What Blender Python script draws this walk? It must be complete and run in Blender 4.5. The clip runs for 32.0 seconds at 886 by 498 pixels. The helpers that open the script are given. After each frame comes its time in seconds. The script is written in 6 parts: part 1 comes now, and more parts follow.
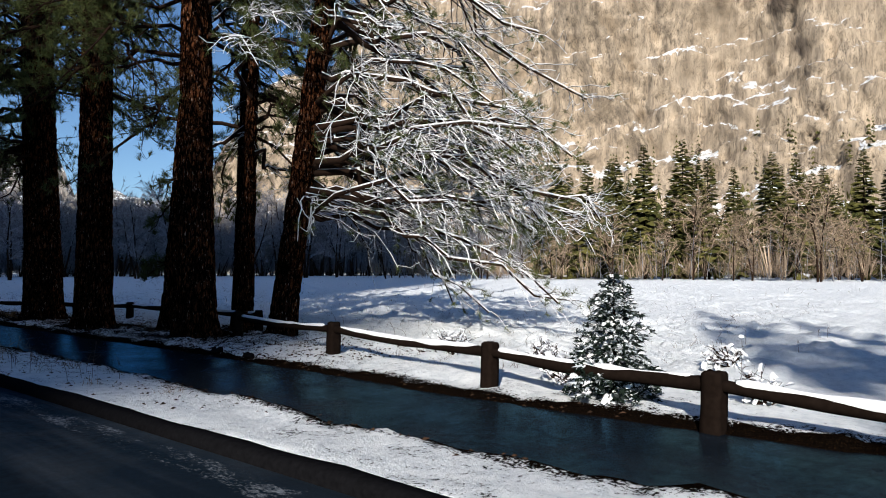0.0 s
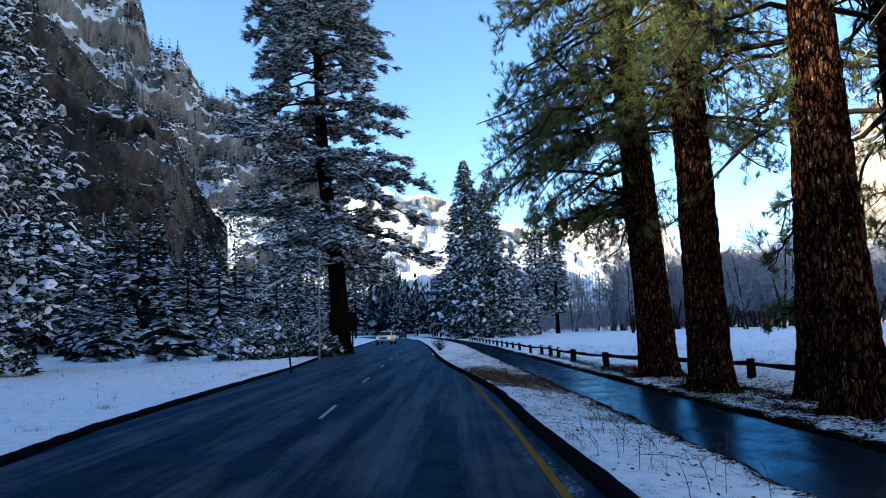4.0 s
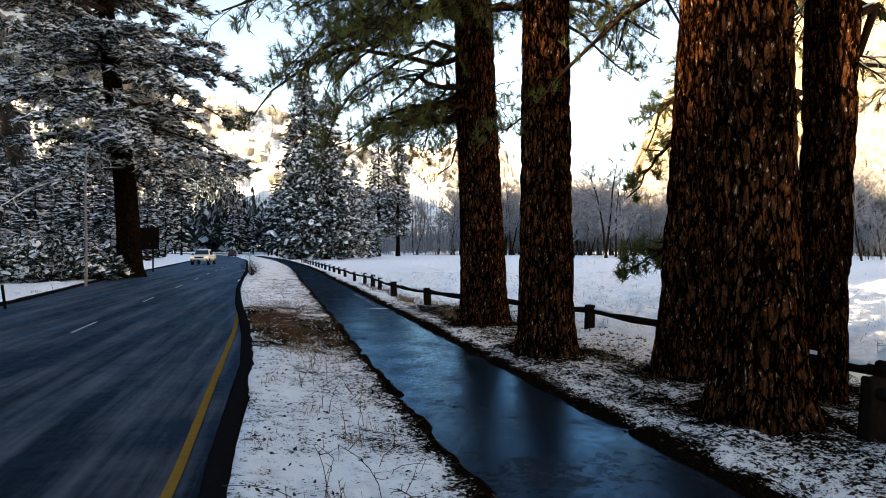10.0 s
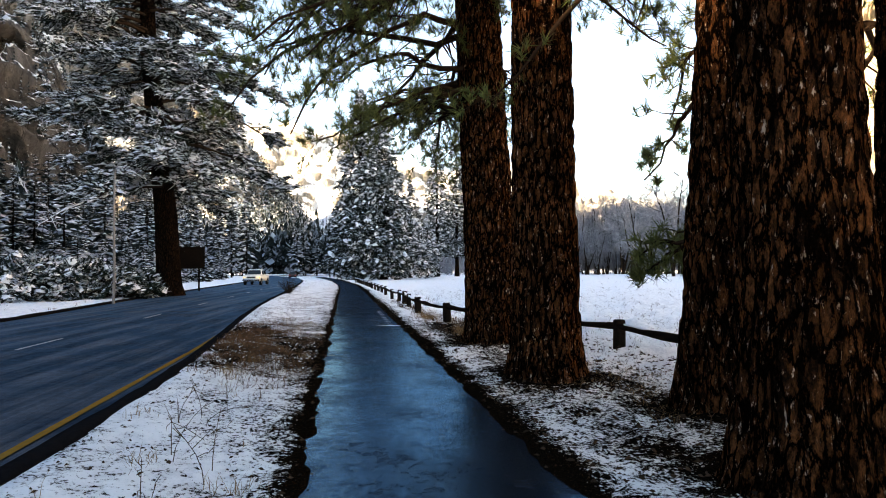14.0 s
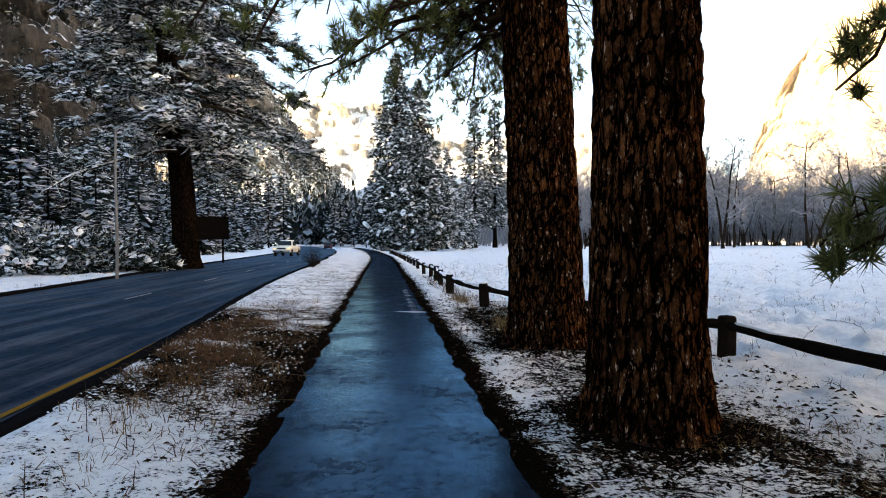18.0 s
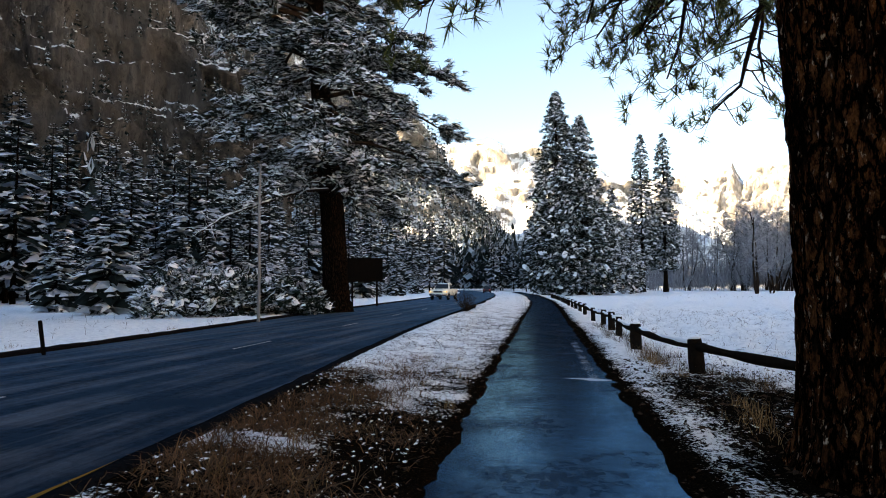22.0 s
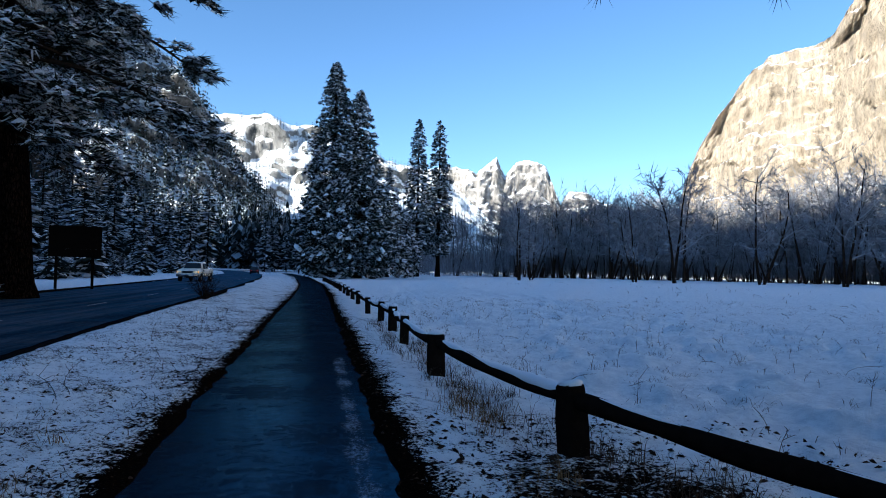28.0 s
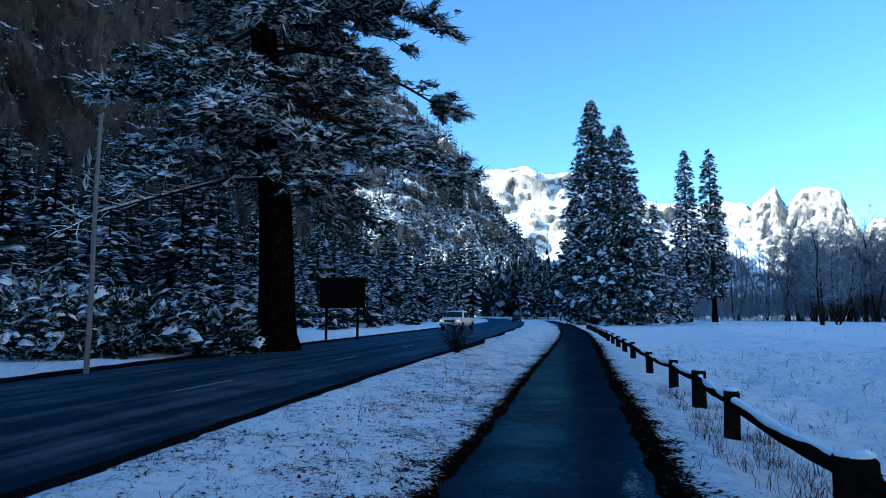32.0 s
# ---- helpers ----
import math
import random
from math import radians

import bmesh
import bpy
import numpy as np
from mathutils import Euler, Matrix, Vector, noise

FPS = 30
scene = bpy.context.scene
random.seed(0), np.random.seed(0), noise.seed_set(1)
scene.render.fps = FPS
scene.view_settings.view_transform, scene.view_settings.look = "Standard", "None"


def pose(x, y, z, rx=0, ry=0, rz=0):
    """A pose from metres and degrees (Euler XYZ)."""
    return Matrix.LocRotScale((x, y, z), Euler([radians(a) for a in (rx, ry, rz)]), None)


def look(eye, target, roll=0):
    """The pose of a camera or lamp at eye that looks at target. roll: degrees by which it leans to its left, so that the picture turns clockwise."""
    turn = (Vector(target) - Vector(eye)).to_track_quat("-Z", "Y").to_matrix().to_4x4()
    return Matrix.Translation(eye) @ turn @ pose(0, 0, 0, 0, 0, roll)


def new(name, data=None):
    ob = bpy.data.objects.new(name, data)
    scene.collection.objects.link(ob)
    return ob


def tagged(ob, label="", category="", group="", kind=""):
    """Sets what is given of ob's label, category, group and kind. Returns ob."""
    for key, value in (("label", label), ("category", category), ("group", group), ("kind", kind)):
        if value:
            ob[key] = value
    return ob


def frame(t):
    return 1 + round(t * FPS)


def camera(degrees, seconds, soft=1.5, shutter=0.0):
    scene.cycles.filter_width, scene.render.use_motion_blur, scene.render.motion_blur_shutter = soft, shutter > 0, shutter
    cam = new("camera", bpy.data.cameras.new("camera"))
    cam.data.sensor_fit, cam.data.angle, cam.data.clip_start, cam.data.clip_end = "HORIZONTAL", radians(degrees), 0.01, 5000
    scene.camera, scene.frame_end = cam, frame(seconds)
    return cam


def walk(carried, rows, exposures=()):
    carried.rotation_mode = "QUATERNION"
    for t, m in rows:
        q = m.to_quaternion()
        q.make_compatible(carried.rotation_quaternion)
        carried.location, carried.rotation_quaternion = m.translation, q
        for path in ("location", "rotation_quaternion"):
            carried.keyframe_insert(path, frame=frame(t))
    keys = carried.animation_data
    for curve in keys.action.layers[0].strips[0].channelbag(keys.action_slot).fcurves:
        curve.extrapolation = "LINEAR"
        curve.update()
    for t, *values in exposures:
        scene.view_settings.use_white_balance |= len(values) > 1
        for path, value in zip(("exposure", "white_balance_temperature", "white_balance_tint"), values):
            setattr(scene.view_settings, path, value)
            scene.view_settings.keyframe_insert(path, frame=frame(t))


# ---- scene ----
PATH = [
    (0, (-5.311, -14.589, 1.671), (-3.772, -13.314, 1.74), -0.1),
    (0.5, (-4.989, -14.194, 1.701), (-3.555, -12.807, 1.841), -0.7),
    (1, (-4.717, -13.807, 1.722), (-3.411, -12.303, 1.904), -1.2),
    (1.5, (-4.488, -13.37, 1.711), (-3.358, -11.733, 1.913), -1.6),
    (2, (-4.406, -12.959, 1.708), (-3.351, -11.273, 1.92), -1.4),
    (2.5, (-4.15, -12.312, 1.666), (-3.273, -10.528, 1.892), -1.6),
    (3, (-4.007, -11.63, 1.703), (-3.353, -9.754, 1.938), -2.0),
    (3.5, (-3.962, -11.205, 1.637), (-3.698, -9.239, 1.889), -1.9),
    (5.5, (-3.543, -9.018, 1.844), (-4.154, -7.135, 2.125), -2.7),
    (6, (-3.564, -8.559, 1.777), (-4.551, -6.847, 2.079), -3.3),
    (6.5, (-3.511, -8.041, 1.805), (-4.618, -6.406, 2.118), -3.8),
    (7, (-3.42, -7.638, 1.802), (-4.53, -6.003, 2.109), -3.4),
    (7.5, (-3.283, -7.336, 1.827), (-4.203, -5.584, 2.111), -3.2),
    (8, (-3.023, -7.043, 1.864), (-3.518, -5.122, 2.115), -2.0),
    (8.5, (-2.746, -6.567, 1.861), (-2.901, -4.579, 2.023), -1.4),
    (9, (-2.512, -6.158, 1.851), (-2.218, -4.181, 1.93), -0.9),
    (9.5, (-2.191, -5.895, 1.891), (-1.768, -3.941, 1.929), -0.3),
    (10, (-1.996, -5.659, 1.953), (-1.532, -3.713, 1.955), 0.0),
    (10.5, (-1.748, -5.563, 1.904), (-1.271, -3.62, 1.901), -0.2),
    (11, (-1.512, -5.61, 1.861), (-1.04, -3.666, 1.857), -0.3),
    (11.5, (-1.329, -5.54, 1.821), (-0.757, -3.624, 1.781), -0.2),
    (12, (-1.138, -5.29, 1.748), (-0.539, -3.382, 1.697), -0.1),
    (12.5, (-0.815, -5.077, 1.633), (-0.253, -3.158, 1.595), -0.4),
    (13, (-0.487, -4.664, 1.566), (-0.022, -2.719, 1.61), -0.2),
    (13.5, (-0.248, -4.194, 1.588), (0.107, -2.227, 1.661), -0.4),
    (15.5, (0.142, -2.436, 1.649), (0.291, -0.441, 1.668), -0.0),
    (16, (0.243, -2.021, 1.616), (0.649, -0.063, 1.607), 0.6),
    (16.5, (0.333, -1.524, 1.616), (0.748, 0.432, 1.6), 0.3),
    (17, (0.362, -1.055, 1.622), (0.753, 0.906, 1.602), 0.4),
    (17.5, (0.447, -0.519, 1.659), (0.738, 1.459, 1.636), 0.0),
    (18, (0.441, 0.021, 1.684), (0.588, 2.016, 1.662), -0.3),
    (18.5, (0.462, 0.63, 1.664), (0.557, 2.627, 1.668), -0.5),
    (19, (0.341, 1.193, 1.611), (0.272, 3.191, 1.671), 0.2),
    (19.5, (0.258, 1.716, 1.548), (0.059, 3.704, 1.652), 0.1),
    (20, (0.245, 2.257, 1.522), (-0.054, 4.232, 1.636), -0.2),
    (20.5, (0.136, 2.853, 1.545), (-0.184, 4.824, 1.651), -0.0),
    (21, (0.204, 3.418, 1.547), (-0.14, 5.385, 1.655), -0.1),
    (21.5, (0.243, 3.941, 1.544), (-0.101, 5.908, 1.658), -0.6),
    (22, (0.293, 4.465, 1.539), (-0.057, 6.43, 1.659), -0.3),
    (22.5, (0.335, 4.991, 1.558), (-0.029, 6.954, 1.677), -0.2),
    (23, (0.394, 5.508, 1.561), (0.132, 7.488, 1.674), 0.1),
    (23.5, (0.492, 6.084, 1.585), (0.345, 8.075, 1.697), 0.3),
    (24, (0.504, 6.675, 1.583), (0.522, 8.672, 1.677), 0.6),
    (24.5, (0.515, 7.253, 1.582), (0.686, 9.245, 1.643), 1.1),
    (25, (0.496, 7.857, 1.571), (0.778, 9.836, 1.633), 1.4),
    (25.5, (0.545, 8.395, 1.559), (0.977, 10.346, 1.627), 1.4),
    (27.5, (0.459, 10.587, 1.593), (0.826, 12.552, 1.659), 1.0),
    (28, (0.582, 11.145, 1.587), (0.925, 13.114, 1.656), 1.1),
    (28.5, (0.638, 11.78, 1.578), (0.957, 13.754, 1.645), 1.1),
    (29, (0.714, 12.415, 1.569), (0.997, 14.394, 1.642), 1.2),
    (29.5, (0.719, 12.938, 1.589), (0.872, 14.931, 1.664), 0.9),
    (30, (0.74, 13.666, 1.575), (0.801, 15.663, 1.655), 0.8),
    (30.5, (0.731, 14.261, 1.572), (0.646, 16.257, 1.671), 0.5),
    (31, (0.608, 14.691, 1.602), (0.401, 16.676, 1.74), 0.3),
    (31.5, (0.535, 15.075, 1.629), (0.182, 17.033, 1.832), 0.1),
    (32, (0.417, 15.677, 1.604), (-0.041, 17.613, 1.81), 0.1),
]
cam = camera(69.7, 32.0, soft=1.0)
EXPO = [(0, 0.7, 5450, 9), (2.0, 1.38, 4850, 8), (3, 2.18, 5100, 7), (3.5, 2.38, 5300, 6), (5.5, 3.28, 5900, 8), (6.2, 3.6, 6500, 10), (7, 3.98, 7700, 12), (9, 3.08, 8900, 11), (10.5, 3.38, 9300, 12), (12, 3.83, 9700, 12), (13, 3.73, 9300, 12), (17, 3.48, 8700, 11), (19, 3.48, 8700, 11), (20, 3.23, 8400, 10), (22.5, 2.98, 8000, 10), (25, 2.03, 7300, 10), (28, 1.73, 5100, 4), (30, 1.83, 4350, -1), (32, 2.18, 4550, -3)]
walk(cam, [(t, look(eye, aim, roll)) for t, eye, aim, roll in PATH], EXPO)

# ---- light ----
SUN_AZ, SUN_EL = -120.0, 25.0
world = bpy.data.worlds.new("sky")
scene.world = world
world.use_nodes = True
wn = world.node_tree
sky = wn.nodes.new("ShaderNodeTexSky")
sky.sky_type, sky.sun_disc = "NISHITA", False
sky.sun_elevation, sky.sun_rotation = radians(SUN_EL), radians(SUN_AZ)
sky.air_density, sky.dust_density, sky.ozone_density = 1.0, 0.1, 2.5
wn.links.new(sky.outputs[0], wn.nodes["Background"].inputs[0])
wn.nodes["Background"].inputs[1].default_value = 0.057
sun = new("sun", bpy.data.lights.new("sun", "SUN"))
sun.data.energy, sun.data.angle, sun.data.color = 4.9, radians(0.5), (1.0, 0.83, 0.62)
sa, se = radians(SUN_AZ), radians(SUN_EL)
SUN_DIR = Vector((math.sin(sa) * math.cos(se), math.cos(sa) * math.cos(se), math.sin(se)))
sun.matrix_world = look(SUN_DIR * 900, (0, 0, 0))

# ---- numeric helpers ----
def _hash(i, j, k, seed):
    n = (i * 374761393 + j * 668265263 + k * 1274126177 + seed * 144665) & 0x7FFFFFFF
    n = ((n ^ (n >> 13)) * 1274126177) & 0x7FFFFFFF
    return ((n ^ (n >> 16)) & 0xFFFF) / 65535.0


def vnoise(p, seed=0):
    """Value noise, 0 to 1, for points p of shape (n, 3)."""
    f = np.floor(p)
    i = f.astype(np.int64)
    u = p - f
    u = u * u * (3 - 2 * u)
    out = np.zeros(len(p))
    for a in (0, 1):
        for b in (0, 1):
            for c in (0, 1):
                w = (u[:, 0] if a else 1 - u[:, 0]) * (u[:, 1] if b else 1 - u[:, 1]) * (u[:, 2] if c else 1 - u[:, 2])
                out += w * _hash(i[:, 0] + a, i[:, 1] + b, i[:, 2] + c, seed)
    return out


def fbm(p, octaves=4, seed=0, gain=0.5):
    """Fractal noise about 0, roughly -1 to 1."""
    p = np.asarray(p, float)
    out, amp, tot = np.zeros(len(p)), 1.0, 0.0
    for o in range(octaves):
        out += amp * (vnoise(p * 2.03 ** o, seed + o) * 2 - 1)
        tot += amp
        amp *= gain
    return out / tot * 1.6


def smooth(a, b, x):
    t = np.clip((np.asarray(x, float) - a) / (b - a), 0, 1)
    return t * t * (3 - 2 * t)


def make_mesh(name, V, F, mat, shade_smooth=True):
    """A mesh from an array of points and a list of index arrays, each (n, 3) or (n, 4)."""
    me = bpy.data.meshes.new(name)
    V = np.asarray(V, np.float32)
    F = [np.asarray(f, np.int32) for f in F if len(f)]
    me.vertices.add(len(V))
    me.vertices.foreach_set("co", V.ravel())
    loops = np.concatenate([f.ravel() for f in F])
    sizes = np.concatenate([np.full(len(f), f.shape[1], np.int32) for f in F])
    me.loops.add(len(loops))
    me.loops.foreach_set("vertex_index", loops)
    me.polygons.add(len(sizes))
    me.polygons.foreach_set("loop_start", np.concatenate([[0], np.cumsum(sizes)[:-1]]).astype(np.int32))
    me.polygons.foreach_set("loop_total", sizes)
    me.polygons.foreach_set("use_smooth", np.full(len(sizes), shade_smooth))
    me.update(calc_edges=True)
    me.materials.append(mat)
    return me


class Geo:
    """Gathers points and faces."""

    def __init__(self):
        self.v, self.f, self.n = [], {3: [], 4: []}, 0

    def add(self, V, F):
        V = np.asarray(V, float).reshape(-1, 3)
        F = np.asarray(F, np.int64)
        self.v.append(V)
        self.f[F.shape[1]].append(F + self.n)
        self.n += len(V)

    def tube(self, pts, radii, sides=6, cap=True):
        pts, radii = np.asarray(pts, float), np.asarray(radii, float)
        n = len(pts)
        d = np.gradient(pts, axis=0)
        d /= np.linalg.norm(d, axis=1)[:, None] + 1e-9
        ref = np.where(np.abs(d[:, 2:3]) < 0.9, np.array([[0, 0, 1.0]]), np.array([[1.0, 0, 0]]))
        a = np.cross(d, ref)
        a /= np.linalg.norm(a, axis=1)[:, None] + 1e-9
        b = np.cross(d, a)
        th = np.linspace(0, 2 * np.pi, sides, endpoint=False)
        ring = a[:, None] * np.cos(th)[None, :, None] + b[:, None] * np.sin(th)[None, :, None]
        V = pts[:, None] + ring * radii[:, None, None]
        i = np.arange(n - 1)[:, None] * sides
        j = np.arange(sides)[None]
        k = (j + 1) % sides
        self.add(V.reshape(-1, 3), np.stack([i + j, i + sides + j, i + sides + k, i + k], -1).reshape(-1, 4))

    def box(self, x0, x1, y0, y1, z0, z1):
        V = [(x, y, z) for x in (x0, x1) for y in (y0, y1) for z in (z0, z1)]
        self.add(V, [(0, 1, 3, 2), (4, 6, 7, 5), (0, 4, 5, 1), (2, 3, 7, 6), (0, 2, 6, 4), (1, 5, 7, 3)])

    def mesh(self, name, mat, shade_smooth=True):
        V = np.concatenate(self.v)
        return make_mesh(name, V, [np.concatenate(self.f[k]) for k in (3, 4) if self.f[k]], mat, shade_smooth)


def child(name, me, parent, label="", kind=""):
    ob = new(name, me)
    ob.parent = parent
    if kind:
        ob["kind"] = kind
    if label:
        ob["label"] = label
    return ob


def structure(name, me, label, category):
    return tagged(new(name, me), label, category, kind="structure")


# ---- materials ----
def mat(name):
    m = bpy.data.materials.new(name)
    m.use_nodes = True
    nt = m.node_tree
    return m, nt, nt.nodes["Principled BSDF"]


def N(nt, kind, **props):
    n = nt.nodes.new("ShaderNode" + kind)
    for k, v in props.items():
        if k in n.inputs:
            n.inputs[k].default_value = v
    return n


def noise_tex(nt, scale, detail=4.0, rough=0.55, stretch=None, coords="Object"):
    tc = N(nt, "TexCoord")
    src = tc.outputs[coords]
    if stretch:
        mp = N(nt, "Mapping")
        mp.inputs["Scale"].default_value = stretch
        nt.links.new(src, mp.inputs[0])
        src = mp.outputs[0]
    t = N(nt, "TexNoise", Scale=scale, Detail=detail, Roughness=rough)
    nt.links.new(src, t.inputs["Vector"])
    return t.outputs["Fac"]


def ramp(nt, fac, *stops):
    r = N(nt, "ValToRGB")
    el = r.color_ramp.elements
    while len(el) < len(stops):
        el.new(0.5)
    for e, (pos, col) in zip(el, stops):
        e.position = pos
        e.color = (*col, 1) if isinstance(col, tuple) else (col, col, col, 1)
    nt.links.new(fac, r.inputs[0])
    return r.outputs[0]


def mix(nt, fac, a, b):
    m = N(nt, "Mix")
    m.data_type = "RGBA"
    for sock, val in ((m.inputs[0], fac), (m.inputs[6], a), (m.inputs[7], b)):
        if isinstance(val, (int, float)):
            sock.default_value = val
        elif isinstance(val, tuple):
            sock.default_value = (*val, 1)
        else:
            nt.links.new(val, sock)
    return m.outputs[2]


def arith(nt, op, a, b=0.0):
    m = N(nt, "Math")
    m.operation = op
    for sock, val in ((m.inputs[0], a), (m.inputs[1], b)):
        if isinstance(val, (int, float)):
            sock.default_value = val
        else:
            nt.links.new(val, sock)
    return m.outputs[0]


def bump(nt, bsdf, height, strength=0.4, dist=0.02):
    b = N(nt, "Bump", Strength=strength, Distance=dist)
    nt.links.new(height, b.inputs["Height"])
    nt.links.new(b.outputs[0], bsdf.inputs["Normal"])


def up_facing(nt):
    g = N(nt, "NewGeometry")
    s = N(nt, "SeparateXYZ")
    nt.links.new(g.outputs["Normal"], s.inputs[0])
    return s.outputs[2]


def island(nt):
    return N(nt, "NewGeometry").outputs["Random Per Island"]


def attr(nt, name):
    a = N(nt, "Attribute")
    a.attribute_name = name
    return a.outputs["Fac"]


def snow_material(name, tint=(0.82, 0.84, 0.88)):
    m, nt, b = mat(name)
    n = noise_tex(nt, 3.0, 5)
    nt.links.new(mix(nt, n, tuple(c * 0.92 for c in tint), tint), b.inputs["Base Color"])
    b.inputs["Roughness"].default_value = 0.75
    b.inputs["Specular IOR Level"].default_value = 0.25
    bump(nt, b, noise_tex(nt, 22.0, 4), 0.35, 0.02)
    return m


def ground_material():
    m, nt, b = mat("snowy_ground")
    dirt = attr(nt, "dirt")
    n1, n2, n3 = noise_tex(nt, 5.0, 7, 0.72), noise_tex(nt, 0.9, 4), noise_tex(nt, 60.0, 3, 0.7)
    n4 = noise_tex(nt, 26.0, 5, 0.7)
    mixed = arith(nt, "ADD", arith(nt, "MULTIPLY", n1, 0.6), arith(nt, "MULTIPLY", n4, 0.9))
    mixed = arith(nt, "SUBTRACT", mixed, 0.25)
    thr = arith(nt, "ADD", arith(nt, "MULTIPLY", dirt, 0.95), arith(nt, "MULTIPLY", arith(nt, "SUBTRACT", n2, 0.5), 0.38))
    bare = ramp(nt, arith(nt, "ADD", arith(nt, "SUBTRACT", thr, mixed), 0.5), (0.47, 0.0), (0.53, 1.0))
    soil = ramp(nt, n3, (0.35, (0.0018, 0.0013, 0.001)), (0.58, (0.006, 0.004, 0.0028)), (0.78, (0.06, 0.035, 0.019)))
    snow = mix(nt, n3, (0.78, 0.81, 0.84), (0.91, 0.94, 0.96))
    # Blue-grey in the low spots paints the shading of hollows into the snow.
    snow = mix(nt, ramp(nt, n1, (0.40, 0.5), (0.56, 0.0)), snow, (0.55, 0.60, 0.65))
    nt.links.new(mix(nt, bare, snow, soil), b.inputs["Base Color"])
    b.inputs["Roughness"].default_value = 0.8
    b.inputs["Specular IOR Level"].default_value = 0.0
    h = arith(nt, "ADD", arith(nt, "MULTIPLY", n1, 0.6), arith(nt, "ADD", arith(nt, "MULTIPLY", n4, 0.5), arith(nt, "MULTIPLY", n3, 0.3)))
    bump(nt, b, arith(nt, "SUBTRACT", h, arith(nt, "MULTIPLY", bare, 0.25)), 0.8, 0.09)
    return m


def asphalt_material(name, frost, wet, grain_dir, spec, edged=False, streaked=False, dry=None):
    m, nt, b = mat(name)
    n1 = noise_tex(nt, 140.0, 3, 0.6)
    streak = noise_tex(nt, 1.6, 7, 0.68, grain_dir)
    patch = noise_tex(nt, 0.8, 6, 0.62)
    clot = noise_tex(nt, 8.0, 8, 0.8)
    # Asphalt black is tinted with the blue of the sky.
    base = ramp(nt, n1, (0.3, (0.003, 0.004, 0.006)), (0.7, (0.009, 0.012, 0.017)))
    f = ramp(nt, arith(nt, "ADD", streak, arith(nt, "MULTIPLY", arith(nt, "SUBTRACT", patch, 0.5), 0.6)), (0.44, 0.0), (0.85, frost))
    if streaked:
        f = arith(nt, "MULTIPLY", f, attr(nt, "streak"))
    col = mix(nt, arith(nt, "MULTIPLY", f, ramp(nt, n1, (0.35, 0.5), (0.6, 1.0))), base, (0.33, 0.38, 0.45))
    cover = f
    if edged:
        e = arith(nt, "SUBTRACT", arith(nt, "ADD", attr(nt, "frost"), 0.5), arith(nt, "ADD", arith(nt, "MULTIPLY", noise_tex(nt, 2.5, 5, 0.7, (1.0, 0.4, 1.0)), 0.5), arith(nt, "MULTIPLY", noise_tex(nt, 30.0, 5, 0.8, (1.0, 0.6, 1.0)), 0.5)))
        cover = ramp(nt, e, (0.46, 0.0), (0.66, 0.7))
        col = mix(nt, cover, col, (0.48, 0.53, 0.6))
    wetness = arith(nt, "ADD", arith(nt, "MULTIPLY", patch, 0.5), arith(nt, "MULTIPLY", clot, 0.5))
    r = ramp(nt, wetness, (0.40, wet), (0.62, wet + 0.28))
    bp = N(nt, "Bump", Strength=0.3, Distance=0.004)
    nt.links.new(n1, bp.inputs["Height"])
    dif = N(nt, "BsdfDiffuse")
    nt.links.new(col, dif.inputs["Color"])
    film = N(nt, "BsdfGlossy")
    # Gloss colour is painted blue to give the sheen of reflected sky.
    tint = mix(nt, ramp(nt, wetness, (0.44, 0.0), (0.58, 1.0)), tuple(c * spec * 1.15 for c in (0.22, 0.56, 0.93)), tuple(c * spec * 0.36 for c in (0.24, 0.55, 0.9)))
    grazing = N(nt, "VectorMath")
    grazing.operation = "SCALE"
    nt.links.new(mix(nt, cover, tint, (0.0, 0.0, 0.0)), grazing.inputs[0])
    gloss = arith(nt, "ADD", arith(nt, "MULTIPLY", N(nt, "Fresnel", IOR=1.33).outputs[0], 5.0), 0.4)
    if dry:
        xyz = N(nt, "SeparateXYZ")
        nt.links.new(N(nt, "TexCoord").outputs["Object"], xyz.inputs[0])
        span = N(nt, "MapRange")
        for k, v in enumerate((dry[0], dry[1], 1.0, dry[2])):
            span.inputs[k + 1].default_value = v
        nt.links.new(arith(nt, "ADD", xyz.outputs["Y"], arith(nt, "MULTIPLY", patch, 4.0)), span.inputs[0])
        gloss = arith(nt, "MULTIPLY", gloss, span.outputs[0])
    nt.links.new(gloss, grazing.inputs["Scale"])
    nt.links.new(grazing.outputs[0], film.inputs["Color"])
    nt.links.new(r, film.inputs["Roughness"])
    nt.links.new(bp.outputs[0], dif.inputs["Normal"])
    nt.links.new(bp.outputs[0], film.inputs["Normal"])
    both = N(nt, "AddShader")
    nt.links.new(dif.outputs[0], both.inputs[0])
    nt.links.new(film.outputs[0], both.inputs[1])
    nt.links.new(both.outputs[0], nt.nodes["Material Output"].inputs["Surface"])
    return m


